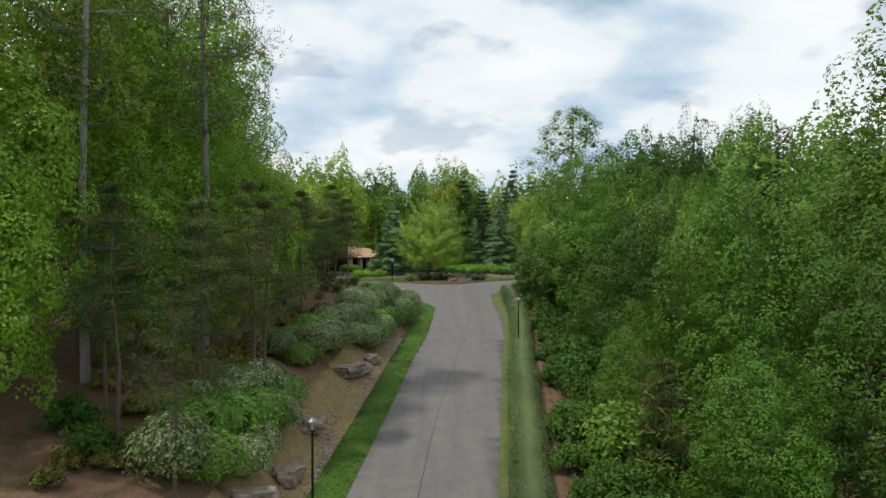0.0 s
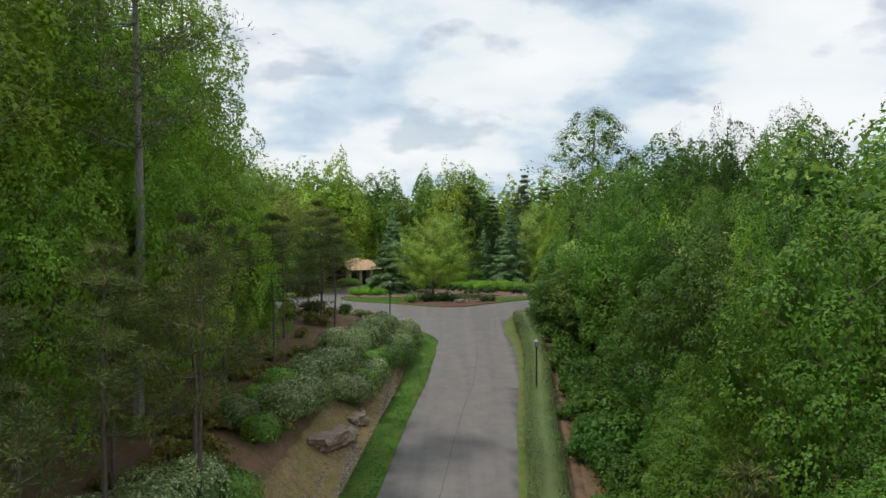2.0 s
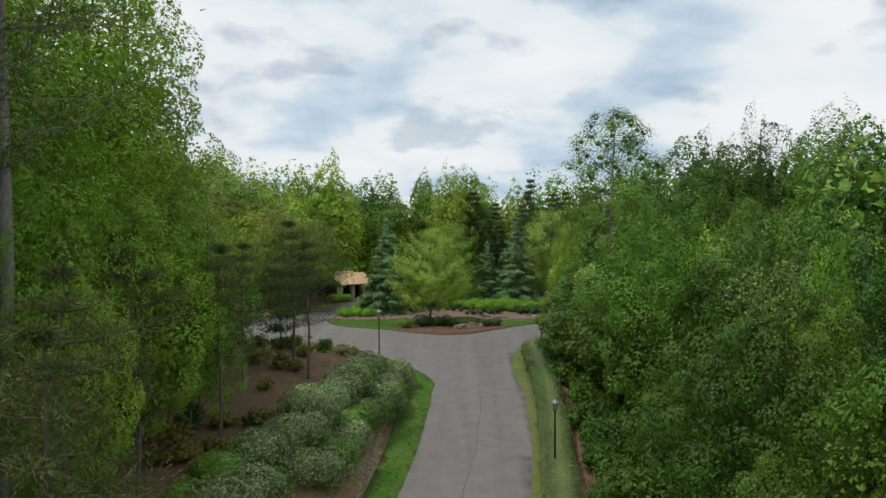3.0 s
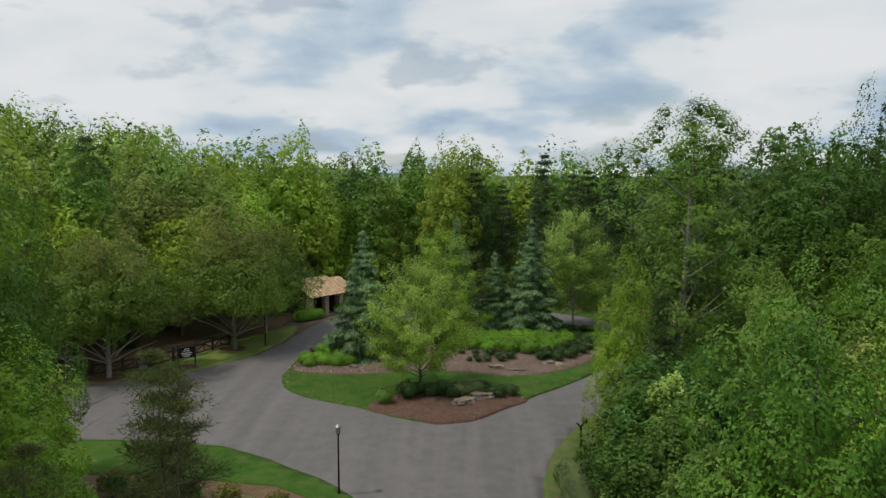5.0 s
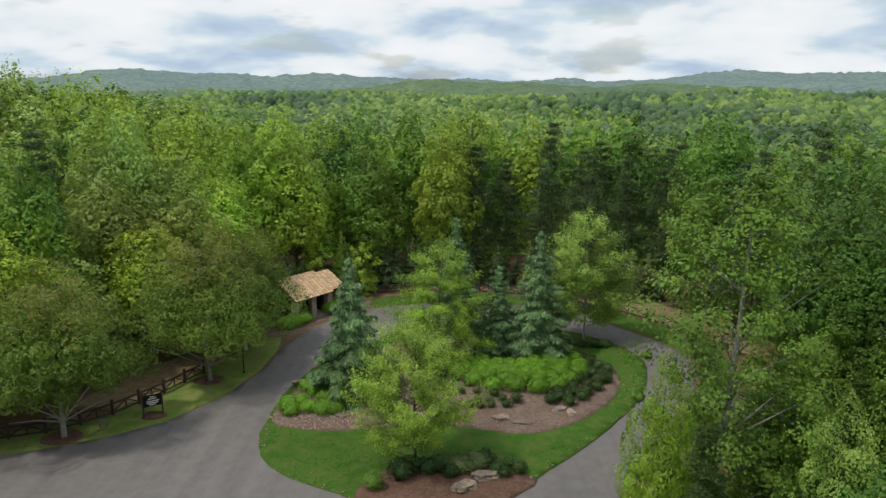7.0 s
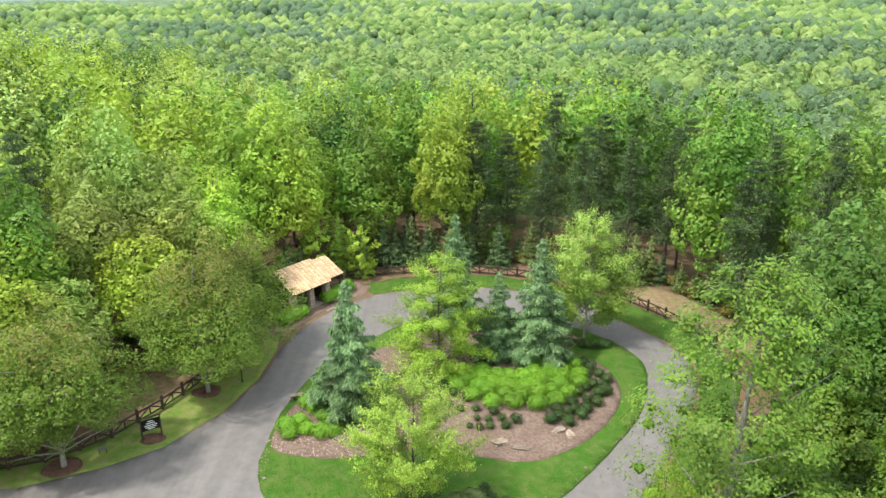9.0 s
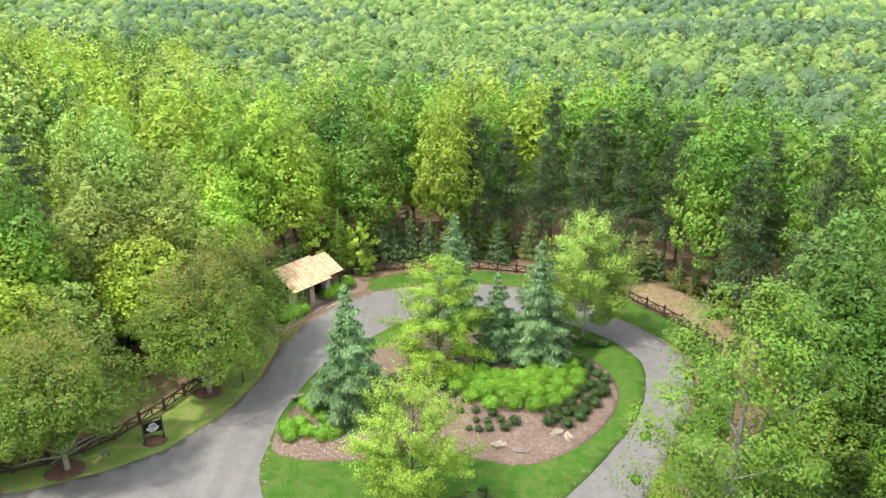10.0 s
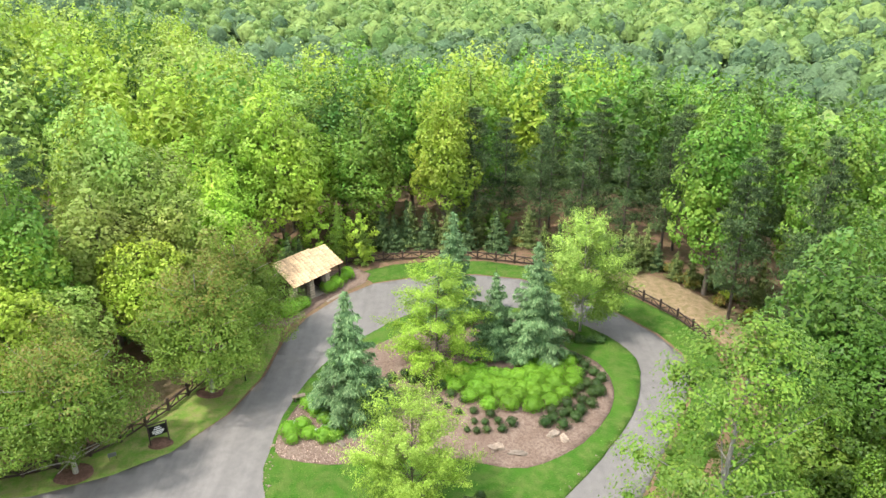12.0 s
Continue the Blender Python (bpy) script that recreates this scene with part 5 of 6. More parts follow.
def ridge(dist, height, amp, seed, mat, label):
    """A far wooded ridge: a long bank with an uneven crest."""
    n, m = 420, 7
    V = []
    for i in range(n + 1):
        a = radians(-58 + 116 * i / n)
        crest = height + amp * (math.sin(a * 7 + seed) + 0.6 * math.sin(a * 17 + seed * 2) + 0.3 * math.sin(a * 41 + seed * 3)) + noise.noise((a * 240, seed, 0)) * dist / 420
        for j in range(m + 1):
            f = j / m
            rr = dist * (0.72 + 0.28 * f)
            z = -30 + (crest + 30) * f ** 1.3 + noise.noise((a * 60, f * 9, seed)) * 2.2 * (1 + dist / 3000)
            V.append((rr * math.sin(a), 60 + rr * math.cos(a), z))
    I = []
    for i in range(n):
        for j in range(m):
            k = i * (m + 1) + j
            I += [k, k + m + 1, k + m + 2, k + 1]
    me = raw_mesh("backdrop", V, np.full(len(I) // 4, 4), I, False)
    tagged(part("backdrop", me, mat), label, "hills", kind="structure")


# distance haze is painted into these colours: paler, and bluer on the farther ridges
M_RIDGE_HAZED = ground_like("hazed_ridge_canopy", ((0.100, 0.160, 0.078), (0.135, 0.190, 0.092), (0.085, 0.135, 0.078)), (0.004, 0.02, 0.09), bump=1.0, dist=6.0)
M_RIDGE_FAR_HAZED = ground_like("hazed_far_ridge_canopy", ((0.140, 0.200, 0.180), (0.170, 0.230, 0.205), (0.125, 0.185, 0.175)), (0.002, 0.01, 0.06), bump=1.0, dist=6.0)
ridge(1750, 12, 11, 1.0, M_RIDGE_HAZED, "wooded ridge beyond the valley")
ridge(2600, 26, 16, 2.6, M_RIDGE_FAR_HAZED, "ridge on the horizon tinted blue-green for haze")
ridge(3900, 44, 24, 4.1, M_RIDGE_FAR_HAZED, "faint far ridge on the horizon, haze tinted into its colour")


def bare_sapling(H, seed):
    rng = random.Random(seed)
    paths = [[(0, 0, -0.2, 0.06), (0.1, 0, H * 0.4, 0.045), (0.0, 0.1, H * 0.75, 0.03), (0.15, 0.1, H, 0.01)]]
    for i in range(34):
        z = H * rng.uniform(0.25, 0.97)
        a, l_ = rng.uniform(0, 6.28), (H - z) * 0.45 + 0.4
        tip = (l_ * math.cos(a), l_ * math.sin(a), z + l_ * rng.uniform(0.1, 0.6))
        mid = (tip[0] * 0.5, tip[1] * 0.5, (z + tip[2]) / 2 + 0.08, 0.014)
        paths.append([(0.05, 0.05, z, 0.022), mid, (*tip, 0.006)])
        for _ in range(3):
            paths.append([mid[:3] + (0.009,), (mid[0] + rng.uniform(-.4, .4), mid[1] + rng.uniform(-.4, .4), mid[2] + rng.uniform(0, .5), 0.005)])
    ob = plant("bare_sapling", "thin bare grey sapling with fine twigs", "sapling", [("branch_frame", tubes("branch_frame", paths, 4), M_BARK_GREY)])
    ob.matrix_basis = pose(-20.4, 81.4, gz(-20.4, 81.4))


bare_sapling(7.6, 3)


# ---- built things ----
def lamp_post():
    ob = new("lamp_post")
    bm = bmesh.new()
    cone(bm, 0.10, 0.085, 0.25, (0, 0, -0.1))
    cone(bm, 0.055, 0.045, 3.25, (0, 0, 0.1))
    cone(bm, 0.05, 0.085, 0.10, (0, 0, 3.33))
    part("post", bm, M_BLACK, ob)
    lan = bmesh.new()
    cone(lan, 0.10, 0.15, 0.34, (0, 0, 3.44), 8)
    lantern = part("lantern", lan, M_GLASS_LAMP, ob, "frosted glass lantern")
    for i in range(4):
        a = i * math.pi / 2 + math.pi / 4
        b = bmesh.new()
        box(b, (0.022, 0.022, 0.37), (0.128 * math.cos(a), 0.128 * math.sin(a), 3.61), Matrix.Rotation(a, 4, "Z"))
        part("bar", b, M_BLACK, lantern, "black metal bar")
    bm = bmesh.new()
    cone(bm, 0.22, 0.20, 0.035, (0, 0, 3.78), 12)
    cone(bm, 0.20, 0.06, 0.12, (0, 0, 3.815), 12)
    part("cap", bm, M_LAMPCAP, ob, "pale metal cap")
    return tagged(ob, "black metal lamp post with a glass lantern beside the drive", "lamp post", "lamp posts")


lamp = lamp_post()
LAMPS = [(-5.4, 30.6, -0.1), (5.95, 58.4, 0.0), (-5.55, 81.1, 0.0), (-17.9, 114.7, 0.0)]
for i, (x, y, dz) in enumerate(LAMPS):
    m = pose(x, y, gz(x, y) + dz)
    if i == 0:
        lamp.matrix_basis = m
    else:
        copy_thing(lamp, m)


def fence_run(line, first):
    """Posts, rails, braces and struts of one run of fence, one object each."""
    run = tagged(new("timber_fence"), "dark stained timber fence with braced bays round the loop", "fence", "fence runs")
    pts = []
    acc = [0.0]
    for a, b in zip(line, line[1:]):
        acc.append(acc[-1] + math.dist(a, b))
    n = max(2, round(acc[-1] / 2.35))
    for i in range(n + 1):
        d = acc[-1] * i / n
        k = max(j for j in range(len(acc)) if acc[j] <= d + 1e-6)
        k = min(k, len(line) - 2)
        u = (d - acc[k]) / (acc[k + 1] - acc[k])
        x, y = (line[k][q] * (1 - u) + line[k + 1][q] * u for q in (0, 1))
        pts.append(Vector((x, y, gz(x, y))))
    for p in pts:
        o = part("post", FENCE_POST, M_DARKWOOD, run)
        o.matrix_basis = Matrix.Translation(p)
    def beam(name, a, b, mesh):
        v = b - a
        o = part(name, mesh, M_DARKWOOD, run)
        o.matrix_basis = Matrix.Translation((a + b) / 2) @ v.to_track_quat("X", "Z").to_matrix().to_4x4() @ Matrix.Diagonal((v.length, 1, 1, 1))
    Z = Vector((0, 0, 1))
    for a, b in zip(pts, pts[1:]):
        mid = (a + b) / 2
        beam("rail", a + Z * 0.95, b + Z * 0.95, FENCE_RAIL)
        beam("rail", a + Z * 0.22, b + Z * 0.22, FENCE_RAIL)
        beam("brace", a + Z * 0.26, mid + Z * 0.92, FENCE_BRACE)
        beam("brace", b + Z * 0.26, mid + Z * 0.92, FENCE_BRACE)
        beam("strut", mid + Z * 0.22, mid + Z * 0.95, FENCE_BRACE)
    return run


def block(sx, sy, sz, bevel=0.012, at=(0, 0, 0), name="piece"):
    bm = bmesh.new()
    box(bm, (sx, sy, sz), at, bevel=bevel)
    me = bpy.data.meshes.new(name)
    bm.to_mesh(me)
    bm.free()
    return me


FENCE_POST = block(0.21, 0.21, 1.55, 0.02, (0, 0, 0.525), "post")
FENCE_RAIL = block(1.0, 0.10, 0.13, 0.0, (0, 0, 0), "rail")
FENCE_BRACE = block(1.0, 0.07, 0.10, 0.0, (0, 0, 0), "brace")
fence_run([(-11.7, 139.0), (-8.0, 140.4), (-3.1, 141.0), (3.5, 141.0), (10.3, 139.3), (13.0, 138.0)], True)
fence_run([(15.0, 136.6), (20.9, 131.6), (24.3, 126.4), (26.4, 121.3)], False)
fence_run([(-46.0, 99.7), (-38.0, 100.4), (-32.1, 101.8), (-28.6, 103.3), (-25.9, 106.0), (-23.3, 110.4), (-21.5, 114.7)], False)


def rock(name, seed, size, at, turn, mat, label, group=""):
    rng = random.Random(seed)
    bm = bmesh.new()
    bmesh.ops.create_icosphere(bm, subdivisions=3, radius=1.0)
    for v in bm.verts:
        n = v.co.normalized()
        k = 1 + 0.42 * noise.noise(n * 1.4 + Vector((seed, 0, 0))) + 0.22 * noise.noise(n * 3.3 + Vector((0, seed, 0))) + 0.07 * noise.noise(n * 9 + Vector((seed, seed, 0)))
        q = Vector((max(-0.82, min(0.82, n.x)), max(-0.82, min(0.82, n.y)), max(-0.55, min(0.5, n.z)))) * k
        v.co = Vector((q.x * size[0], q.y * size[1], q.z * size[2])) * 0.72
    ob = part(name, bm, mat)
    ob.matrix_basis = pose(at[0], at[1], gz(at[0], at[1]) + at[2], rng.uniform(-6, 6), rng.uniform(-6, 6), turn)
    return tagged(ob, label, "rock", group)


rock("boulder", 3, (1.0, 0.65, 0.55), (4.5, 104.9, 0.34), 20, M_ROCK, "brown rounded boulder on the mulch", "island rocks")
rock("boulder", 5, (1.15, 0.5, 0.32), (6.1, 104.3, 0.28), 170, M_ROCK_PALE, "pale flat boulder on the mulch", "island rocks")
rock("boulder", 8, (0.85, 0.55, 0.4), (9.2, 106.6, 0.32), 40, M_ROCK_PALE, "pale flat boulder beside box bushes", "island rocks")
rock("boulder", 9, (0.8, 0.5, 0.35), (10.0, 106.1, 0.28), 100, M_ROCK, "small brown boulder beside box bushes", "island rocks")
rock("boulder", 12, (1.35, 0.8, 0.7), (1.5, 95.2, 0.28), 30, M_ROCK, "flat-topped boulder at the island's point", "island rocks")
rock("boulder", 13, (1.4, 0.75, 0.65), (2.9, 96.5, 0.30), 10, M_ROCK_PALE, "pale boulder at the island's point", "island rocks")
rock("boulder", 16, (0.8, 0.4, 0.3), (-8.0, 105.6, 0.24), 140, M_ROCK_PALE, "small pale stone in mulch", "island rocks")
rock("boulder", 17, (0.6, 0.5, 0.4), (-10.2, 107.0, 0.3), 60, M_ROCK_PALE, "small pale stone in mulch", "island rocks")
rock("boulder", 21, (3.3, 1.15, 0.95), (-5.9, 49.2, 0.42), 76, M_ROCK, "long grey-brown slab on the soil bank", "bank rocks")
rock("boulder", 22, (1.1, 0.7, 0.7), (-5.2, 53.4, 0.3), 50, M_ROCK, "brown boulder under shrubs on the bank", "bank rocks")
rock("boulder", 23, (1.3, 0.8, 0.8), (-6.9, 33.2, 0.35), 70, M_ROCK_PALE, "tan boulder on the soil bank", "bank rocks")
rock("boulder", 24, (1.2, 1.0, 0.9), (-6.9, 38.5, 0.4), 20, M_ROCK, "brown boulder on the soil bank", "bank rocks")
rock("boulder", 25, (1.4, 1.0, 0.8), (-7.7, 30.0, 0.35), 20, M_ROCK_PALE, "tan boulder on the soil bank", "bank rocks")


def stone_bench(x, y, turn):
    ob = new("stone_bench")
    bm = bmesh.new()
    box(bm, (1.15, 0.48, 0.11), (0, 0, 0.44), bevel=0.03)
    part("seat", bm, M_ROCK, ob)
    for q in (-0.36, 0.36):
        bm = bmesh.new()
        box(bm, (0.16, 0.36, 0.50), (q, 0, 0.15), bevel=0.03)
        part("support", bm, M_ROCK, ob)
    ob.matrix_basis = pose(x, y, gz(x, y) + 0.12, 0, 0, turn)
    return tagged(ob, "weathered grey stone bench at the edge of the island", "bench")


stone_bench(-12.4, 111.6, 20)


def ornament(x, y, s):
    """A small pale garden figure, kept to a plain shape."""
    bm = bmesh.new()
    bmesh.ops.create_icosphere(bm, subdivisions=2, radius=0.13, matrix=Matrix.Translation((0, 0, 0.30)))
    cone(bm, 0.11, 0.06, 0.34, (0, 0, -0.02), 8)
    box(bm, (0.34, 0.05, 0.12), (0, 0, 0.32), bevel=0.02)
    ob = part("garden_ornament", bm, M_WHITE)
    ob.matrix_basis = pose(x, y, gz(x, y) + 0.13, 0, 0, 30) @ Matrix.Scale(s, 4)
    return tagged(ob, "small white garden ornament on the mulch", "ornament", "white ornaments")


ornament(-10.1, 107.0, 1.2)
ornament(-12.2, 108.2, 0.9)


def small_plate(x, y, turn):
    ob = new("ground_sign")
    bm = bmesh.new()
    box(bm, (0.62, 0.04, 0.36), (0, 0, 0.50), bevel=0.01)
    part("panel", bm, M_LAMPCAP, ob, "pale weathered panel")
    for q in (-0.24, 0.24):
        bm = bmesh.new()
        box(bm, (0.05, 0.05, 0.62), (q, 0.045, 0.22))
        part("stake", bm, M_DARKWOOD, ob)
    ob.matrix_basis = pose(x, y, gz(x, y) + 0.03, 0, 0, turn)
    return tagged(ob, "low pale ground sign on two stakes in the grass", "sign")


small_plate(-25.6, 103.9, 30)
for nm, x, y, r in (("sign", -22.6, 105.9, 1.0), ("maple", -20.5, 113.0, 1.3), ("maple", -27.9, 102.3, 1.5)):
    sheet("mulch_ring", closed_curve([(x + r * math.cos(k * 0.785) * (1 + 0.15 * math.sin(k * 2.1 + x)), y + r * 0.8 * math.sin(k * 0.785)) for k in range(8)], 3), 0.075, M_MULCH_DARK, "reddish mulch ring round the " + nm, "mulch bed")


def edge_stones():
    """Pale stones and bare crumbs along the rim of the island's lawn."""
    rng = np.random.default_rng(33)
    P = np.array(closed_curve(ISLAND, 8))
    keep = P[P[:, 1] < 106]
    q = keep[rng.integers(0, len(keep), 150)]
    cen = np.array([2.5, 110.0])
    q = q + unit(cen - q) * np.abs(rng.normal(size=(150, 1))) * 0.35 + rng.normal(size=(150, 2)) * 0.12
    base = np.array([(1, 0, 0), (0, 1, 0), (-1, 0, 0), (0, -1, 0), (0.1, 0.1, 0.5), (0, 0, -0.4)], float)
    tri = np.array([(0, 1, 4), (1, 2, 4), (2, 3, 4), (3, 0, 4), (1, 0, 5), (2, 1, 5), (3, 2, 5), (0, 3, 5)])
    s = rng.uniform(0.03, 0.09, 150) * np.where(rng.random(150) < 0.08, 2.2, 1.0)
    v = base[None] * rng.uniform(0.6, 1.3, (150, 6, 1)) * s[:, None, None]
    v = v + np.column_stack([q, ground(q[:, 0], q[:, 1]) + 0.14])[:, None]
    idx = (tri[None] + (np.arange(150) * 6)[:, None, None]).reshape(-1)
    me = raw_mesh("edge_stones", v.reshape(-1, 3), np.full(150 * 8, 3), idx)
    tagged(part("edge_stones", me, M_ROCK), "small pale stones along the lawn's rim", "stones", kind="stuff")


edge_stones()


def gravel():
    """Loose stones along the ditch."""
    rng = np.random.default_rng(14)
    base = np.array([(1, 0, 0), (0, 1, 0), (-1, 0, 0), (0, -1, 0), (0, 0, 0.8), (0, 0, -0.6)], float)
    tri = np.array([(0, 1, 4), (1, 2, 4), (2, 3, 4), (3, 0, 4), (1, 0, 5), (2, 1, 5), (3, 2, 5), (0, 3, 5)])
    n = 3600
    y = rng.uniform(22, 72, n)
    x = road_x(y) - HALF - 1.9 - 0.5 * smooth(55, 75, y) - np.abs(rng.normal(size=n)) * 0.55
    s = rng.uniform(0.035, 0.12, n)
    rot = rng.uniform(0, 2 * np.pi, n)
    b = np.repeat(base[None], n, 0) * rng.uniform(0.6, 1.3, (n, 6, 1)) * s[:, None, None]
    c, sn = np.cos(rot)[:, None], np.sin(rot)[:, None]
    v = np.stack([b[..., 0] * c - b[..., 1] * sn + x[:, None], b[..., 0] * sn + b[..., 1] * c + y[:, None], b[..., 2] + (ground(x, y) + 0.06)[:, None]], -1)
    idx = (tri[None] + (np.arange(n) * 6)[:, None, None]).reshape(-1)
    me = raw_mesh("gravel", v.reshape(-1, 3), np.full(n * 8, 3), idx)
    tagged(part("gravel", me, M_GRAVEL), "scattered pale stones in the roadside ditch", "stones", kind="stuff")


gravel()

# ---- planting ----
def ball_bush(seed, R, H, leaves, size, mat):
    """A dense rounded bush: stems under a close skin of small leaves."""
    rng = np.random.default_rng(seed)
    d = unit(rng.normal(size=(leaves, 3)))
    d[:, 2] = np.where(d[:, 2] < -0.45, -d[:, 2], d[:, 2])
    k = 1 + 0.10 * np.sin(d[:, :1] * 5 + seed) * np.cos(d[:, 1:2] * 4) + rng.normal(size=(leaves, 1)) * 0.06
    pos = d * k * np.array([R, R, H * 0.56]) + np.array([0, 0, H * 0.46])
    pos[:, 2] = np.maximum(pos[:, 2], 0.02)
    me = kites("foliage", pos, d + np.array([0, 0, 0.1]) + rng.normal(size=pos.shape) * 0.28, rng.uniform(0.6, 1.35, leaves) * size, rng, 0.7, tri=True, core=[(0, 0, H * 0.44, R * 1.4, H * 0.74)])
    st = tubes("stem", [[(0, 0, -0.1, 0.03), (R * 0.2 * math.cos(q), R * 0.2 * math.sin(q), H * 0.3, 0.02), (R * 0.5 * math.cos(q), R * 0.5 * math.sin(q), H * 0.6, 0.01)] for q in range(5)], 4)
    return [("stem", st, M_BARK), ("foliage", me, mat)]


kind("laurel", "laurel_shrub", "rounded bright green shrub in the massed bed", "shrub", ball_bush(70, 0.92, 1.15, 1500, 0.115, F_LAUREL), "massed green shrubs")
kind("box", "boxwood_bush", "small dark green clipped boxwood", "boxwood", ball_bush(71, 0.46, 0.70, 420, 0.09, F_BOX), "boxwood bushes")
kind("rhodo", "silvery_shrub", "rounded silvery grey-green shrub on the bank", "shrub", ball_bush(72, 1.30, 1.95, 2800, 0.115, F_RHODO), "bank shrubs")
kind("rhodo_green", "green_shrub", "rounded green shrub on the bank", "shrub", ball_bush(73, 1.20, 1.75, 2400, 0.125, F_BANKGREEN), "bank shrubs")
kind("dark_mound", "low_shrub", "low dark purple-green shrub under the birch", "shrub", shrub(74, 0.8, 0.7, 600, 0.11, F_BOX, 6), "boxwood bushes")
rp = random.Random(55)
# massed laurel crescent
for i in range(12):
    for j in range(4 if i % 2 else 3):
        a = radians(178 + i * 17.8 + j * 8.9)
        d = 5.9 - j * 1.35
        x, y = 6.3 + d * 0.98 * math.cos(a) + rp.uniform(-.25, .25), 115.4 + d * 0.97 * math.sin(a) + rp.uniform(-.25, .25)
        put("laurel", x, y, rp.uniform(0.80, 1.02), dz=0.1 + mound(x, y), rng=rp)
for x, y in ((-11.4, 107.8), (-12.3, 107.0), (-11.9, 106.0), (-10.6, 106.6), (-9.3, 106.2), (-8.5, 106.4), (-8.6, 107.2), (-10.4, 109.6), (-11.2, 110.5), (-10.2, 111.3), (-9.6, 108.6)):
    put("laurel", x, y, rp.uniform(0.75, 0.95), dz=0.1, rng=rp)
# boxwoods in drifts
for x, y, s in ((8.7, 107.7, 1.2), (9.4, 108.3, 1.1), (10.1, 107.4, 1.2), (11.3, 108.4, 1.2), (9.4, 109.3, 1.1), (10.8, 110.3, 1.2), (11.8, 109.4, 1.2), (12.9, 110.3, 1.2), (13.9, 112.1, 1.3), (14.5, 114.2, 1.2), (14.0, 115.2, 1.1), (13.4, 116.3, 1.2), (12.9, 117.2, 1.1),
                (11.6, 111.8, 1.1), (13.3, 111.9, 1.2), (10.3, 109.0, 1.0), (12.2, 110.9, 1.1), (13.0, 113.2, 1.2), (13.9, 113.2, 1.2), (12.3, 112.6, 1.0), (10.8, 109.2, 1.0), (12.6, 114.6, 1.1), (13.0, 115.5, 1.0),
                (5.9, 107.6, 1.1), (5.1, 106.9, 0.9), (3.8, 106.8, 0.8), (3.0, 106.7, 0.75), (2.2, 106.9, 0.6), (4.8, 107.9, 0.8), (3.7, 107.8, 0.7), (2.8, 107.9, 0.65), (2.0, 110.6, 0.9), (1.5, 109.1, 0.75), (0.6, 109.9, 0.7), (-0.1, 110.6, 0.7), (2.8, 109.2, 0.8), (4.2, 108.7, 0.9),
                (-3.2, 114.5, 1.2), (-4.4, 114.0, 1.2), (-1.9, 114.0, 1.1), (-0.8, 113.4, 1.1), (0.0, 112.5, 1.1), (0.9, 111.4, 1.0), (-1.2, 113.0, 0.9), (-2.6, 113.6, 1.0)):
    put("box", x, y, s * 1.05, dz=0.12 + mound(x, y), rng=rp)
for x, y in ((12.4, 121.8), (13.6, 121.2), (14.8, 121.0), (15.7, 121.2), (11.4, 122.4)):
    put("dark_mound", x, y, 1.1, dz=0.1, rng=rp)
# the island's point
for x, y, s in ((-2.7, 96.6, 1.9), (-1.0, 97.2, 1.5), (-0.1, 97.6, 1.6), (0.6, 96.8, 1.3), (-1.9, 97.6, 1.4), (3.7, 97.3, 1.1), (4.2, 96.7, 1.0), (5.1, 97.3, 1.3), (4.6, 98.0, 1.0), (3.0, 99.5, 0.9), (3.4, 98.5, 1.0)):
    put("box", x, y, s, dz=0.1, rng=rp)
kind("green_ball", "round_shrub", "round mid-green clipped shrub beside the asphalt", "shrub", ball_bush(75, 0.75, 1.15, 1500, 0.09, F_BANKGREEN), "shrubs of the island's point")
put("green_ball", -4.3, 95.3, 0.92, dz=0.08)
kind("juniper", "low_juniper", "soft low grey-green juniper beside pale rocks", "juniper", ball_bush(76, 0.95, 0.85, 2200, 0.11, F_HEDGE), "shrubs of the island's point")
put("juniper", 2.3, 98.3, 1.0, dz=0.08)
put("juniper", 1.3, 97.7, 1.05, dz=0.08)
# bank shrubs
rb = random.Random(61)
BANK = [(-7.4, 51.5, "rhodo_green", 0.8), (-8.2, 53.0, "rhodo", 1.0), (-6.5, 54.2, "rhodo", 0.9), (-7.6, 49.6, "rhodo", 1.1), (-9.2, 50.5, "rhodo_green", 0.9), (-8.2, 47.4, "rhodo", 1.1), (-9.6, 48.0, "rhodo_green", 0.8), (-8.6, 44.6, "rhodo_green", 0.8), (-10.0, 45.5, "rhodo", 0.8),
        (-8.3, 38.6, "rhodo_green", 1.0), (-9.3, 37.2, "rhodo", 1.1), (-8.1, 36.4, "rhodo", 0.9), (-8.8, 34.8, "rhodo_green", 1.2), (-10.2, 35.4, "rhodo", 1.1), (-8.2, 33.2, "rhodo", 0.8), (-9.6, 32.6, "rhodo_green", 1.25), (-8.4, 31.2, "rhodo", 0.9), (-10.6, 30.8, "rhodo_green", 1.2), (-9.2, 29.4, "rhodo_green", 1.1), (-11.4, 33.2, "rhodo", 1.0), (-10.4, 28.0, "rhodo", 1.2)]
for i in range(13):
    y = 55.5 + i * 1.45
    for row_ in range(2):
        x = -5.7 + (y - 55) * 0.12 - row_ * 1.7 + rb.uniform(-0.3, 0.3)
        BANK.append((x, y + rb.uniform(-0.4, 0.4), "rhodo_green" if rb.random() < 0.22 else "rhodo", rb.uniform(0.85, 1.2)))
for x, y, k, s in BANK:
    put(k, x, y, s, dz=-0.05, rng=rp)


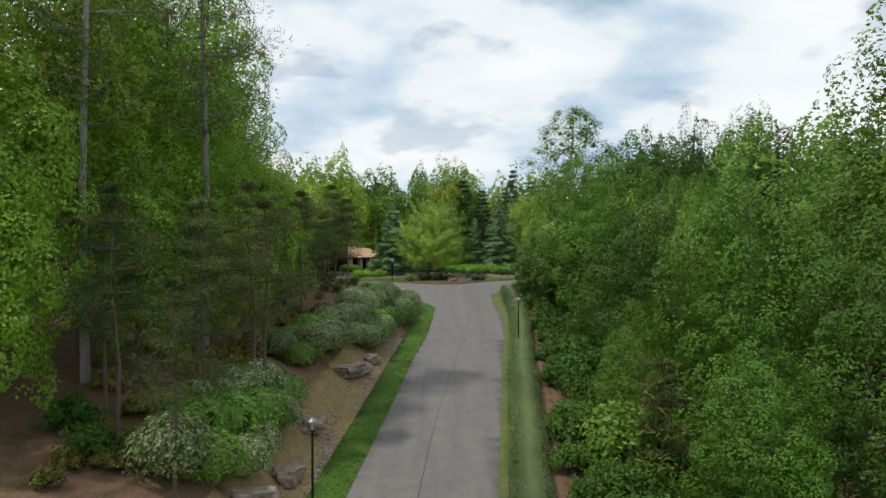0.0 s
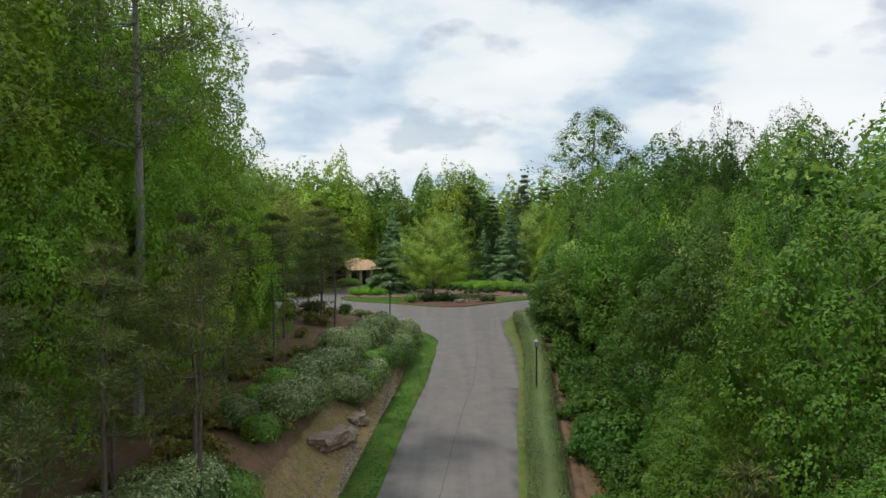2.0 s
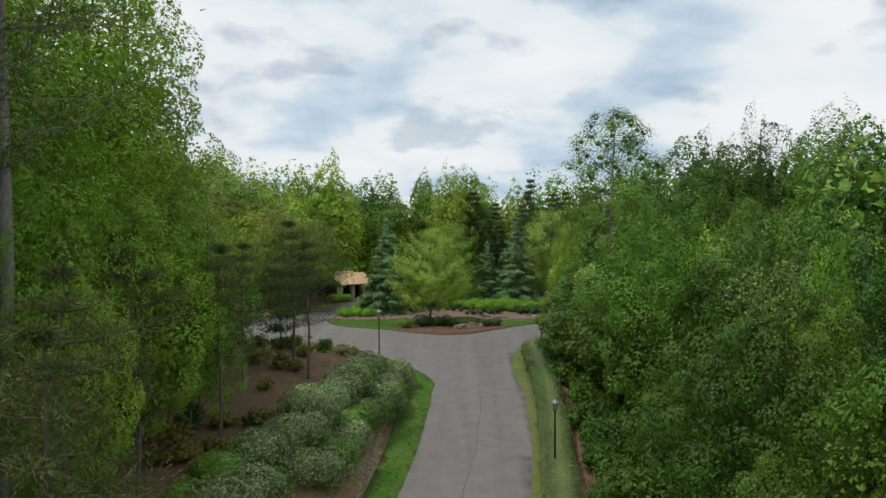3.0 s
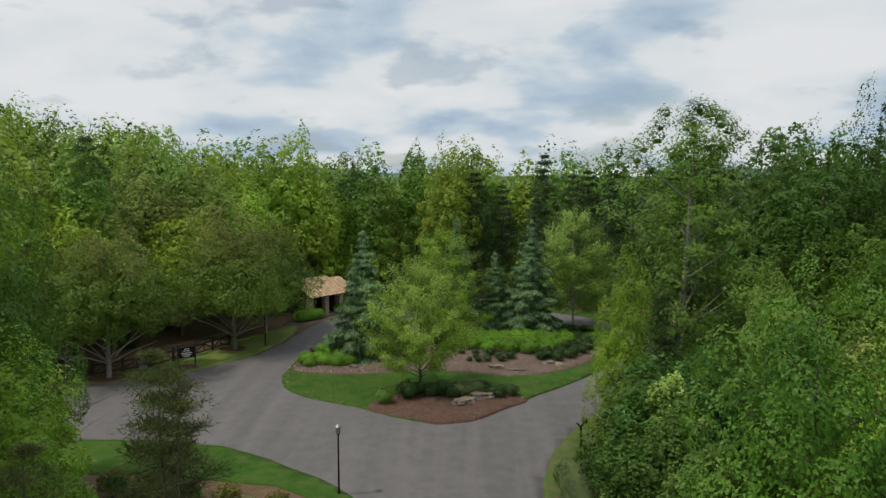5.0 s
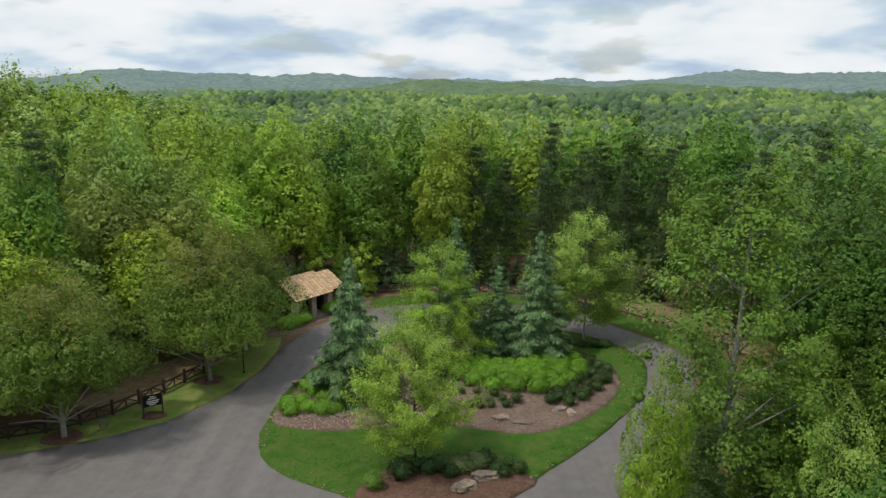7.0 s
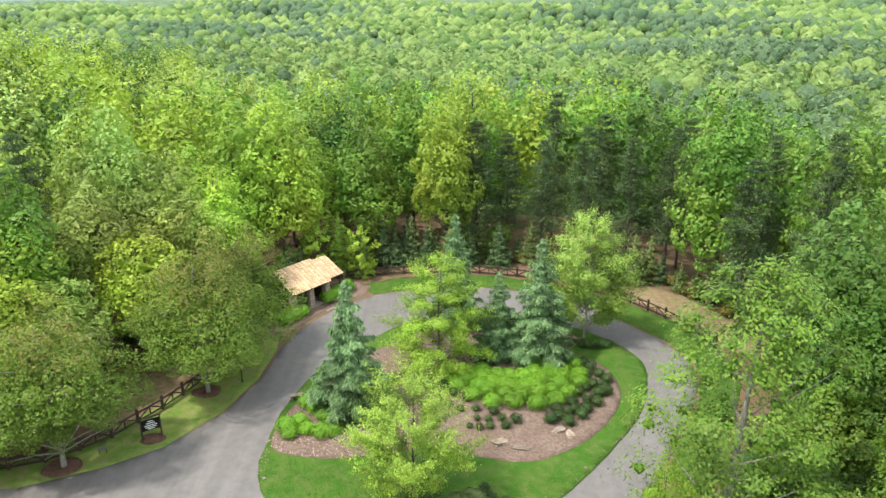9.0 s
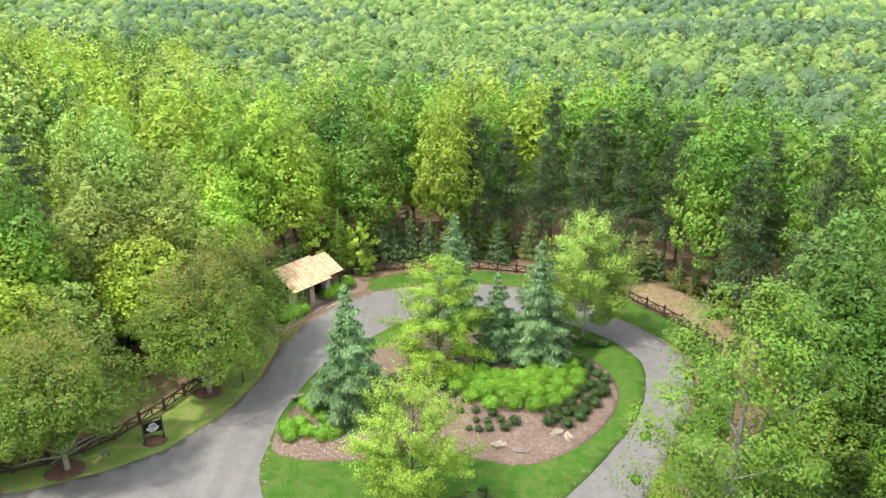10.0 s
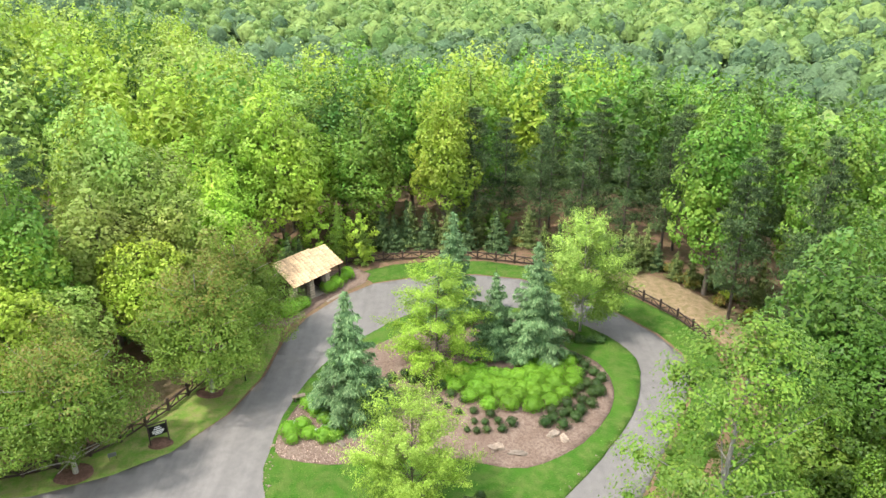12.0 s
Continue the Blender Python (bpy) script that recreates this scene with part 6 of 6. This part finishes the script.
def clipped_hedge():
    """A long low hedge: a leafy skin over a rounded block, in clipped lengths."""
    rng = np.random.default_rng(17)
    n = 70000
    y = rng.uniform(24, 84, n)
    bulge = 1 + 0.07 * np.sin(y * 2.2) * (y > 66) + 0.03 * np.sin(y * 0.9)
    cx = road_x(np.minimum(y, 76)) + HALF + 1.38 + 0.4 * smooth(62, 80, y) + 0.05 * np.sin(y * 0.7)
    a = rng.uniform(-0.15, 1.15, n) * np.pi
    prof = lambda q: np.sign(q) * np.abs(q) ** 0.42
    px, pz = prof(np.cos(a)) * 0.92 * bulge, prof(np.maximum(np.sin(a), 0)) * 0.98 * bulge + np.where(np.sin(a) < 0, 0.15, 0)
    k = rng.uniform(0.93, 1.03, n)
    pos = np.stack([cx + px * k, y, ground(cx, y) + np.maximum(pz, 0.05) * k], 1)
    nrm = np.stack([np.cos(a), np.zeros(n), np.sin(a) + 0.4], 1) + rng.normal(size=(n, 3)) * 0.45
    thing = tagged(new("clipped_hedge"), "long low clipped green hedge along the drive", "hedge")
    part("foliage", kites("foliage", pos, nrm, rng.uniform(0.06, 0.12, n), rng, tri=True), F_HEDGE, thing)
    bm = bmesh.new()
    rings = []
    for yy in np.arange(24, 84.1, 1.0):
        c = float(road_x(min(yy, 76)) + HALF + 1.38 + 0.4 * smooth(62, 80, yy))
        g = gz(c, yy)
        rings.append([bm.verts.new((c + u * 0.78, yy, g + h)) for u, h in ((-1, -0.1), (-1, 0.56), (-0.7, 0.80), (0.7, 0.80), (1, 0.56), (1, -0.1))])
    for r1, r2 in zip(rings, rings[1:]):
        for j in range(5):
            bm.faces.new((r1[j], r1[j + 1], r2[j + 1], r2[j]))
    bm.faces.new(rings[0][::-1])
    bm.faces.new(rings[-1])
    part("core", bm, F_HEDGE, thing, "twiggy core")


clipped_hedge()


# ---- sign, post box stand ----
def sign_board():
    ob = new("sign_board")
    for x in (-0.72, 0.72):
        bm = bmesh.new()
        box(bm, (0.11, 0.11, 2.2), (x, 0, 0.9), bevel=0.015)
        part("post", bm, M_DARKWOOD, ob)
    bm = bmesh.new()
    box(bm, (1.36, 0.06, 0.95), (0, 0, 1.35), bevel=0.01)
    panel = part("panel", bm, M_BLACK, ob, "black panel with white lettering")
    for w, z in ((0.42, 1.66), (0.62, 1.50), (0.95, 1.31), (0.85, 1.16), (0.50, 1.02)):
        bm = bmesh.new()
        box(bm, (w, 0.012, 0.075), (0, -0.036, z))
        part("text_bar", bm, M_WHITE, panel, "white line of lettering")
    bm = bmesh.new()
    box(bm, (1.66, 0.16, 0.06), (0, 0, 2.02), bevel=0.01)
    part("cap_rail", bm, M_DARKWOOD, ob)
    ob.matrix_basis = pose(-22.6, 105.9, gz(-22.6, 105.9), 0, 0, 32)
    return tagged(ob, "black notice board on two dark posts beside the fence", "sign")


sign_board()


def entry_keypad():
    ob = new("keypad_post")
    bm = bmesh.new()
    box(bm, (0.11, 0.11, 1.5), (0, 0, 0.6), bevel=0.015)
    part("post", bm, M_BLACK, ob)
    for sgn in (-1, 1):
        bm = bmesh.new()
        box(bm, (0.42, 0.08, 0.08), (sgn * 0.15, 0, 1.44), Matrix.Rotation(-sgn * 0.75, 4, "Y"), bevel=0.01)
        part("arm", bm, M_BLACK, ob)
    bm = bmesh.new()
    box(bm, (0.26, 0.2, 0.32), (0.30, 0, 1.66), bevel=0.02)
    part("box", bm, M_BLACK, ob)
    ob.matrix_basis = pose(8.75, 88.0, gz(8.75, 88.0), 0, 0, 20)
    return tagged(ob, "black metal box on a cranked post by the hedge", "post")


entry_keypad()


# ---- shelter ----
def shelter():
    """A stone and timber shelter with two shingled gable roofs; local x runs along the ridge."""
    ob = new("shelter")
    L, W, EAVE, RIDGE = 6.4, 5.2, 2.55, 4.35

    def roof(name, x0, x1, half, eave, ridge):
        bm = bmesh.new()
        t = 0.12
        prof = [(-half, eave), (0, ridge), (half, eave), (half, eave - t), (0, ridge - t), (-half, eave - t)]
        a = [bm.verts.new((x0, y, z)) for y, z in prof]
        b = [bm.verts.new((x1, y, z)) for y, z in prof]
        for i in range(6):
            j = (i + 1) % 6
            bm.faces.new((a[i], a[j], b[j], b[i]))
        bm.faces.new(a[::-1])
        bm.faces.new(b)
        bmesh.ops.recalc_face_normals(bm, faces=bm.faces[:])
        r = part(name, bm, M_DARKWOOD, ob, "timber roof deck")
        # shingles in overlapping courses, sharing one mesh
        slope = math.hypot(half, ridge - eave)
        pitch = math.atan2(ridge - eave, half)
        courses = max(3, int(slope / 0.33))
        rr = random.Random(int(x0 * 10) + 99)
        for side in (-1, 1):
            for c in range(courses):
                d = (c + 0.35) * slope / courses
                n = int((x1 - x0) / 0.46)
                for k in range(n):
                    w = (x1 - x0) / n
                    x = x0 + (k + 0.5) * w + rr.uniform(-.03, .03)
                    y, z = side * (half - d * math.cos(pitch)), eave + d * math.sin(pitch) + 0.035
                    o = part("shingle", SHINGLE, M_SHINGLE, r)
                    o.matrix_basis = Matrix.Translation((x, y, z)) @ Matrix.Rotation(-side * (pitch - 0.06 + rr.uniform(-.02, .02)), 4, "X") @ Matrix.Diagonal((w / 0.46 * rr.uniform(0.9, 1.0), 1, 1, 1))
        return r

    roof("roof", -L / 2 - 0.5, L / 2 - 1.4, W / 2 + 0.65, EAVE, RIDGE)
    roof("side_roof", L / 2 - 1.35, L / 2 + 0.9, W / 2 + 0.15, EAVE + 0.05, RIDGE - 0.28)
    for x in (-L / 2, -0.75, L / 2 - 1.6):
        bm = bmesh.new()
        box(bm, (0.62, 0.62, EAVE + 0.15), (x, -W / 2 + 0.05, (EAVE + 0.15) / 2 - 0.1), bevel=0.03)
        pier = part("stone_pier", bm, M_MORTAR, ob, "fieldstone pier")
        rr = random.Random(int(x * 7) + 5)
        for cz in range(8):
            for sx, sy, ax in ((0, -1, 0), (-1, 0, 1), (1, 0, 1)):
                for u in (-0.15, 0.15):
                    o = part("stone", PIER_STONE, M_WALLSTONE, pier)
                    px, py = (x + u, -W / 2 + 0.05 + sy * 0.32) if ax == 0 else (x + sx * 0.32, -W / 2 + 0.05 + u)
                    o.matrix_basis = pose(px, py, 0.18 + cz * 0.30 + rr.uniform(-.02, .02), 0, 0, 90 * ax) @ Matrix.Diagonal((rr.uniform(0.85, 1.05), 1, rr.uniform(0.8, 1.0), 1))
    bm = bmesh.new()
    box(bm, (0.2, 0.2, EAVE + 0.1), (L / 2 + 0.6, -W / 2 + 0.1, EAVE / 2), bevel=0.02)
    part("timber_post", bm, M_DARKWOOD, ob)
    bm = bmesh.new()
    box(bm, (2.4, 2.2, 0.12), (0.75, -W / 2 - 1.2, -0.01), bevel=0.02)
    part("threshold_slab", bm, M_ROCK_PALE, ob, "pale stone threshold")
    for name, size, at in (("back_wall", (L, 0.22, EAVE), (0, W / 2 - 0.1, EAVE / 2)), ("end_wall", (0.22, W - 0.9, EAVE), (-L / 2 + 0.1, 0.35, EAVE / 2)), ("end_wall", (0.22, W - 0.9, EAVE), (L / 2 - 1.7, 0.35, EAVE / 2))):
        bm = bmesh.new()
        box(bm, size, at, bevel=0.01)
        part(name, bm, M_DARKWOOD, ob)
    bm = bmesh.new()
    box(bm, (L + 1.6, 0.26, 0.28), (0.3, -W / 2 + 0.05, EAVE + 0.0), bevel=0.02)
    part("lintel_beam", bm, M_DARKWOOD, ob)
    bm = bmesh.new()
    box(bm, (L + 0.9, W + 0.4, 0.2), (0.2, -0.2, 0.0), bevel=0.02)
    part("floor_slab", bm, M_MORTAR, ob, "concrete floor slab")
    ob.matrix_basis = pose(SHELTER[0], SHELTER[1], gz(*SHELTER[:2]), 0, 0, SHELTER[2])
    return tagged(ob, "stone and timber shelter with a tan cedar shingle roof", "shelter")


SHELTER = (-16.2, 133.2, 52)
SHINGLE = block(0.45, 0.46, 0.03, 0.0, (0, 0, 0), "shingle")
PIER_STONE = block(0.29, 0.07, 0.27, 0.02, (0, 0, 0), "stone")
shelter()
sheet("shelter_bed", [(-18.4, 124.6), (-16.0, 124.6), (-13.9, 128.2), (-12.2, 131.2), (-9.0, 134.6), (-8.6, 136.8), (-11.2, 139.2), (-14, 137), (-18, 131)], 0.05, M_MULCH, "tan mulch bed in front of the shelter", "mulch bed")
for x, y, s in ((-15.9, 127.7, 1.1), (-15.2, 128.8, 1.0), (-16.7, 126.8, 1.1), (-16.2, 128.6, 1.0), (-12.9, 132.6, 1.05), (-12.3, 133.6, 1.05), (-13.2, 133.4, 0.9), (-11.9, 134.8, 0.95), (-11.2, 135.8, 0.9), (-11.4, 136.8, 0.8)):
    put("laurel", x, y, s, rng=rp)


def turf(name, seed, outline, n, size, mat, label, lift=0.13):
    """Short uneven grass over a lawn."""
    rng = np.random.default_rng(seed)
    P = np.array(outline)
    lo, hi = P.min(0), P.max(0)
    q = rng.uniform(lo, hi, (n * 3, 2))
    inside = np.zeros(len(q), bool)
    for (x0, y0), (x1, y1) in zip(P, np.roll(P, -1, 0)):
        cross = ((y0 > q[:, 1]) != (y1 > q[:, 1])) & (q[:, 0] < (x1 - x0) * (q[:, 1] - y0) / (y1 - y0 + 1e-12) + x0)
        inside ^= cross
    q = q[inside][:n]
    z = ground(q[:, 0], q[:, 1]) + lift
    nrm = rng.normal(size=(len(q), 3)) * 0.3 + np.array([0, 0, 0.9])
    me = kites(name, np.column_stack([q, z]), nrm, rng.uniform(0.5, 1.4, len(q)) * size, rng, 0.4)
    return tagged(part(name, me, mat), label, "grass", kind="stuff")


F_TURF = foliage("grass_blades", (0.080, 0.160, 0.020), (0.125, 0.215, 0.032), (0.19, 0.22, 0.06), 0.7, 0.35, own=0.0)
F_CHIP = simple("bark_chips", (0.34, 0.25, 0.20), 0.95, vary=0.3, scale=3.0, bump=0.2)
turf("lawn_grass", 3, closed_curve(ISLAND, 4), 26000, 0.12, F_TURF, "short mown grass blades", 0.15)
turf("mulch_chips", 4, closed_curve(BED, 4), 16000, 0.15, F_CHIP, "scattered bark chips of the mulch bed", 0.20)
turf("verge_grass", 5, [(float(road_x(y)) - HALF - 1.8, float(y)) for y in vl] + [(float(road_x(y)) - HALF, float(y)) for y in vl[::-1]], 9000, 0.14, F_TURF, "grass blades along the drive", 0.09)
turf("loop_grass", 6, OUTL + OUTR, 12000, 0.12, F_TURF, "short grass blades inside the fence", 0.05)


M_SEAL = simple("crack_sealant", (0.045, 0.043, 0.042), 0.7, vary=0.2)


def road_crack(points, width):
    """A thin dark sealed crack on the asphalt."""
    bm = bmesh.new()
    rc = random.Random(2)
    pv = None
    for x, y in points:
        w = width * rc.uniform(0.5, 1.2)
        x += rc.uniform(-0.04, 0.04)
        z = gz(x, y) + 0.056
        v = (bm.verts.new((x - w, y, z)), bm.verts.new((x + w, y, z)))
        if pv:
            bm.faces.new((pv[0], pv[1], v[1], v[0]))
        pv = v
    return part("crack", bm, M_SEAL, bpy.data.objects["road"], "dark crack in the asphalt")


road_crack([(float(road_x(y)) - 0.1 + 0.25 * math.sin(y / 9), float(y)) for y in np.arange(22, 74, 0.5)], 0.02)


# kinds that stand nowhere are taken away again
for ob, used in KINDS.values():
    if not used[0]:
        for child in list(ob.children):
            bpy.data.objects.remove(child)
        bpy.data.objects.remove(ob)
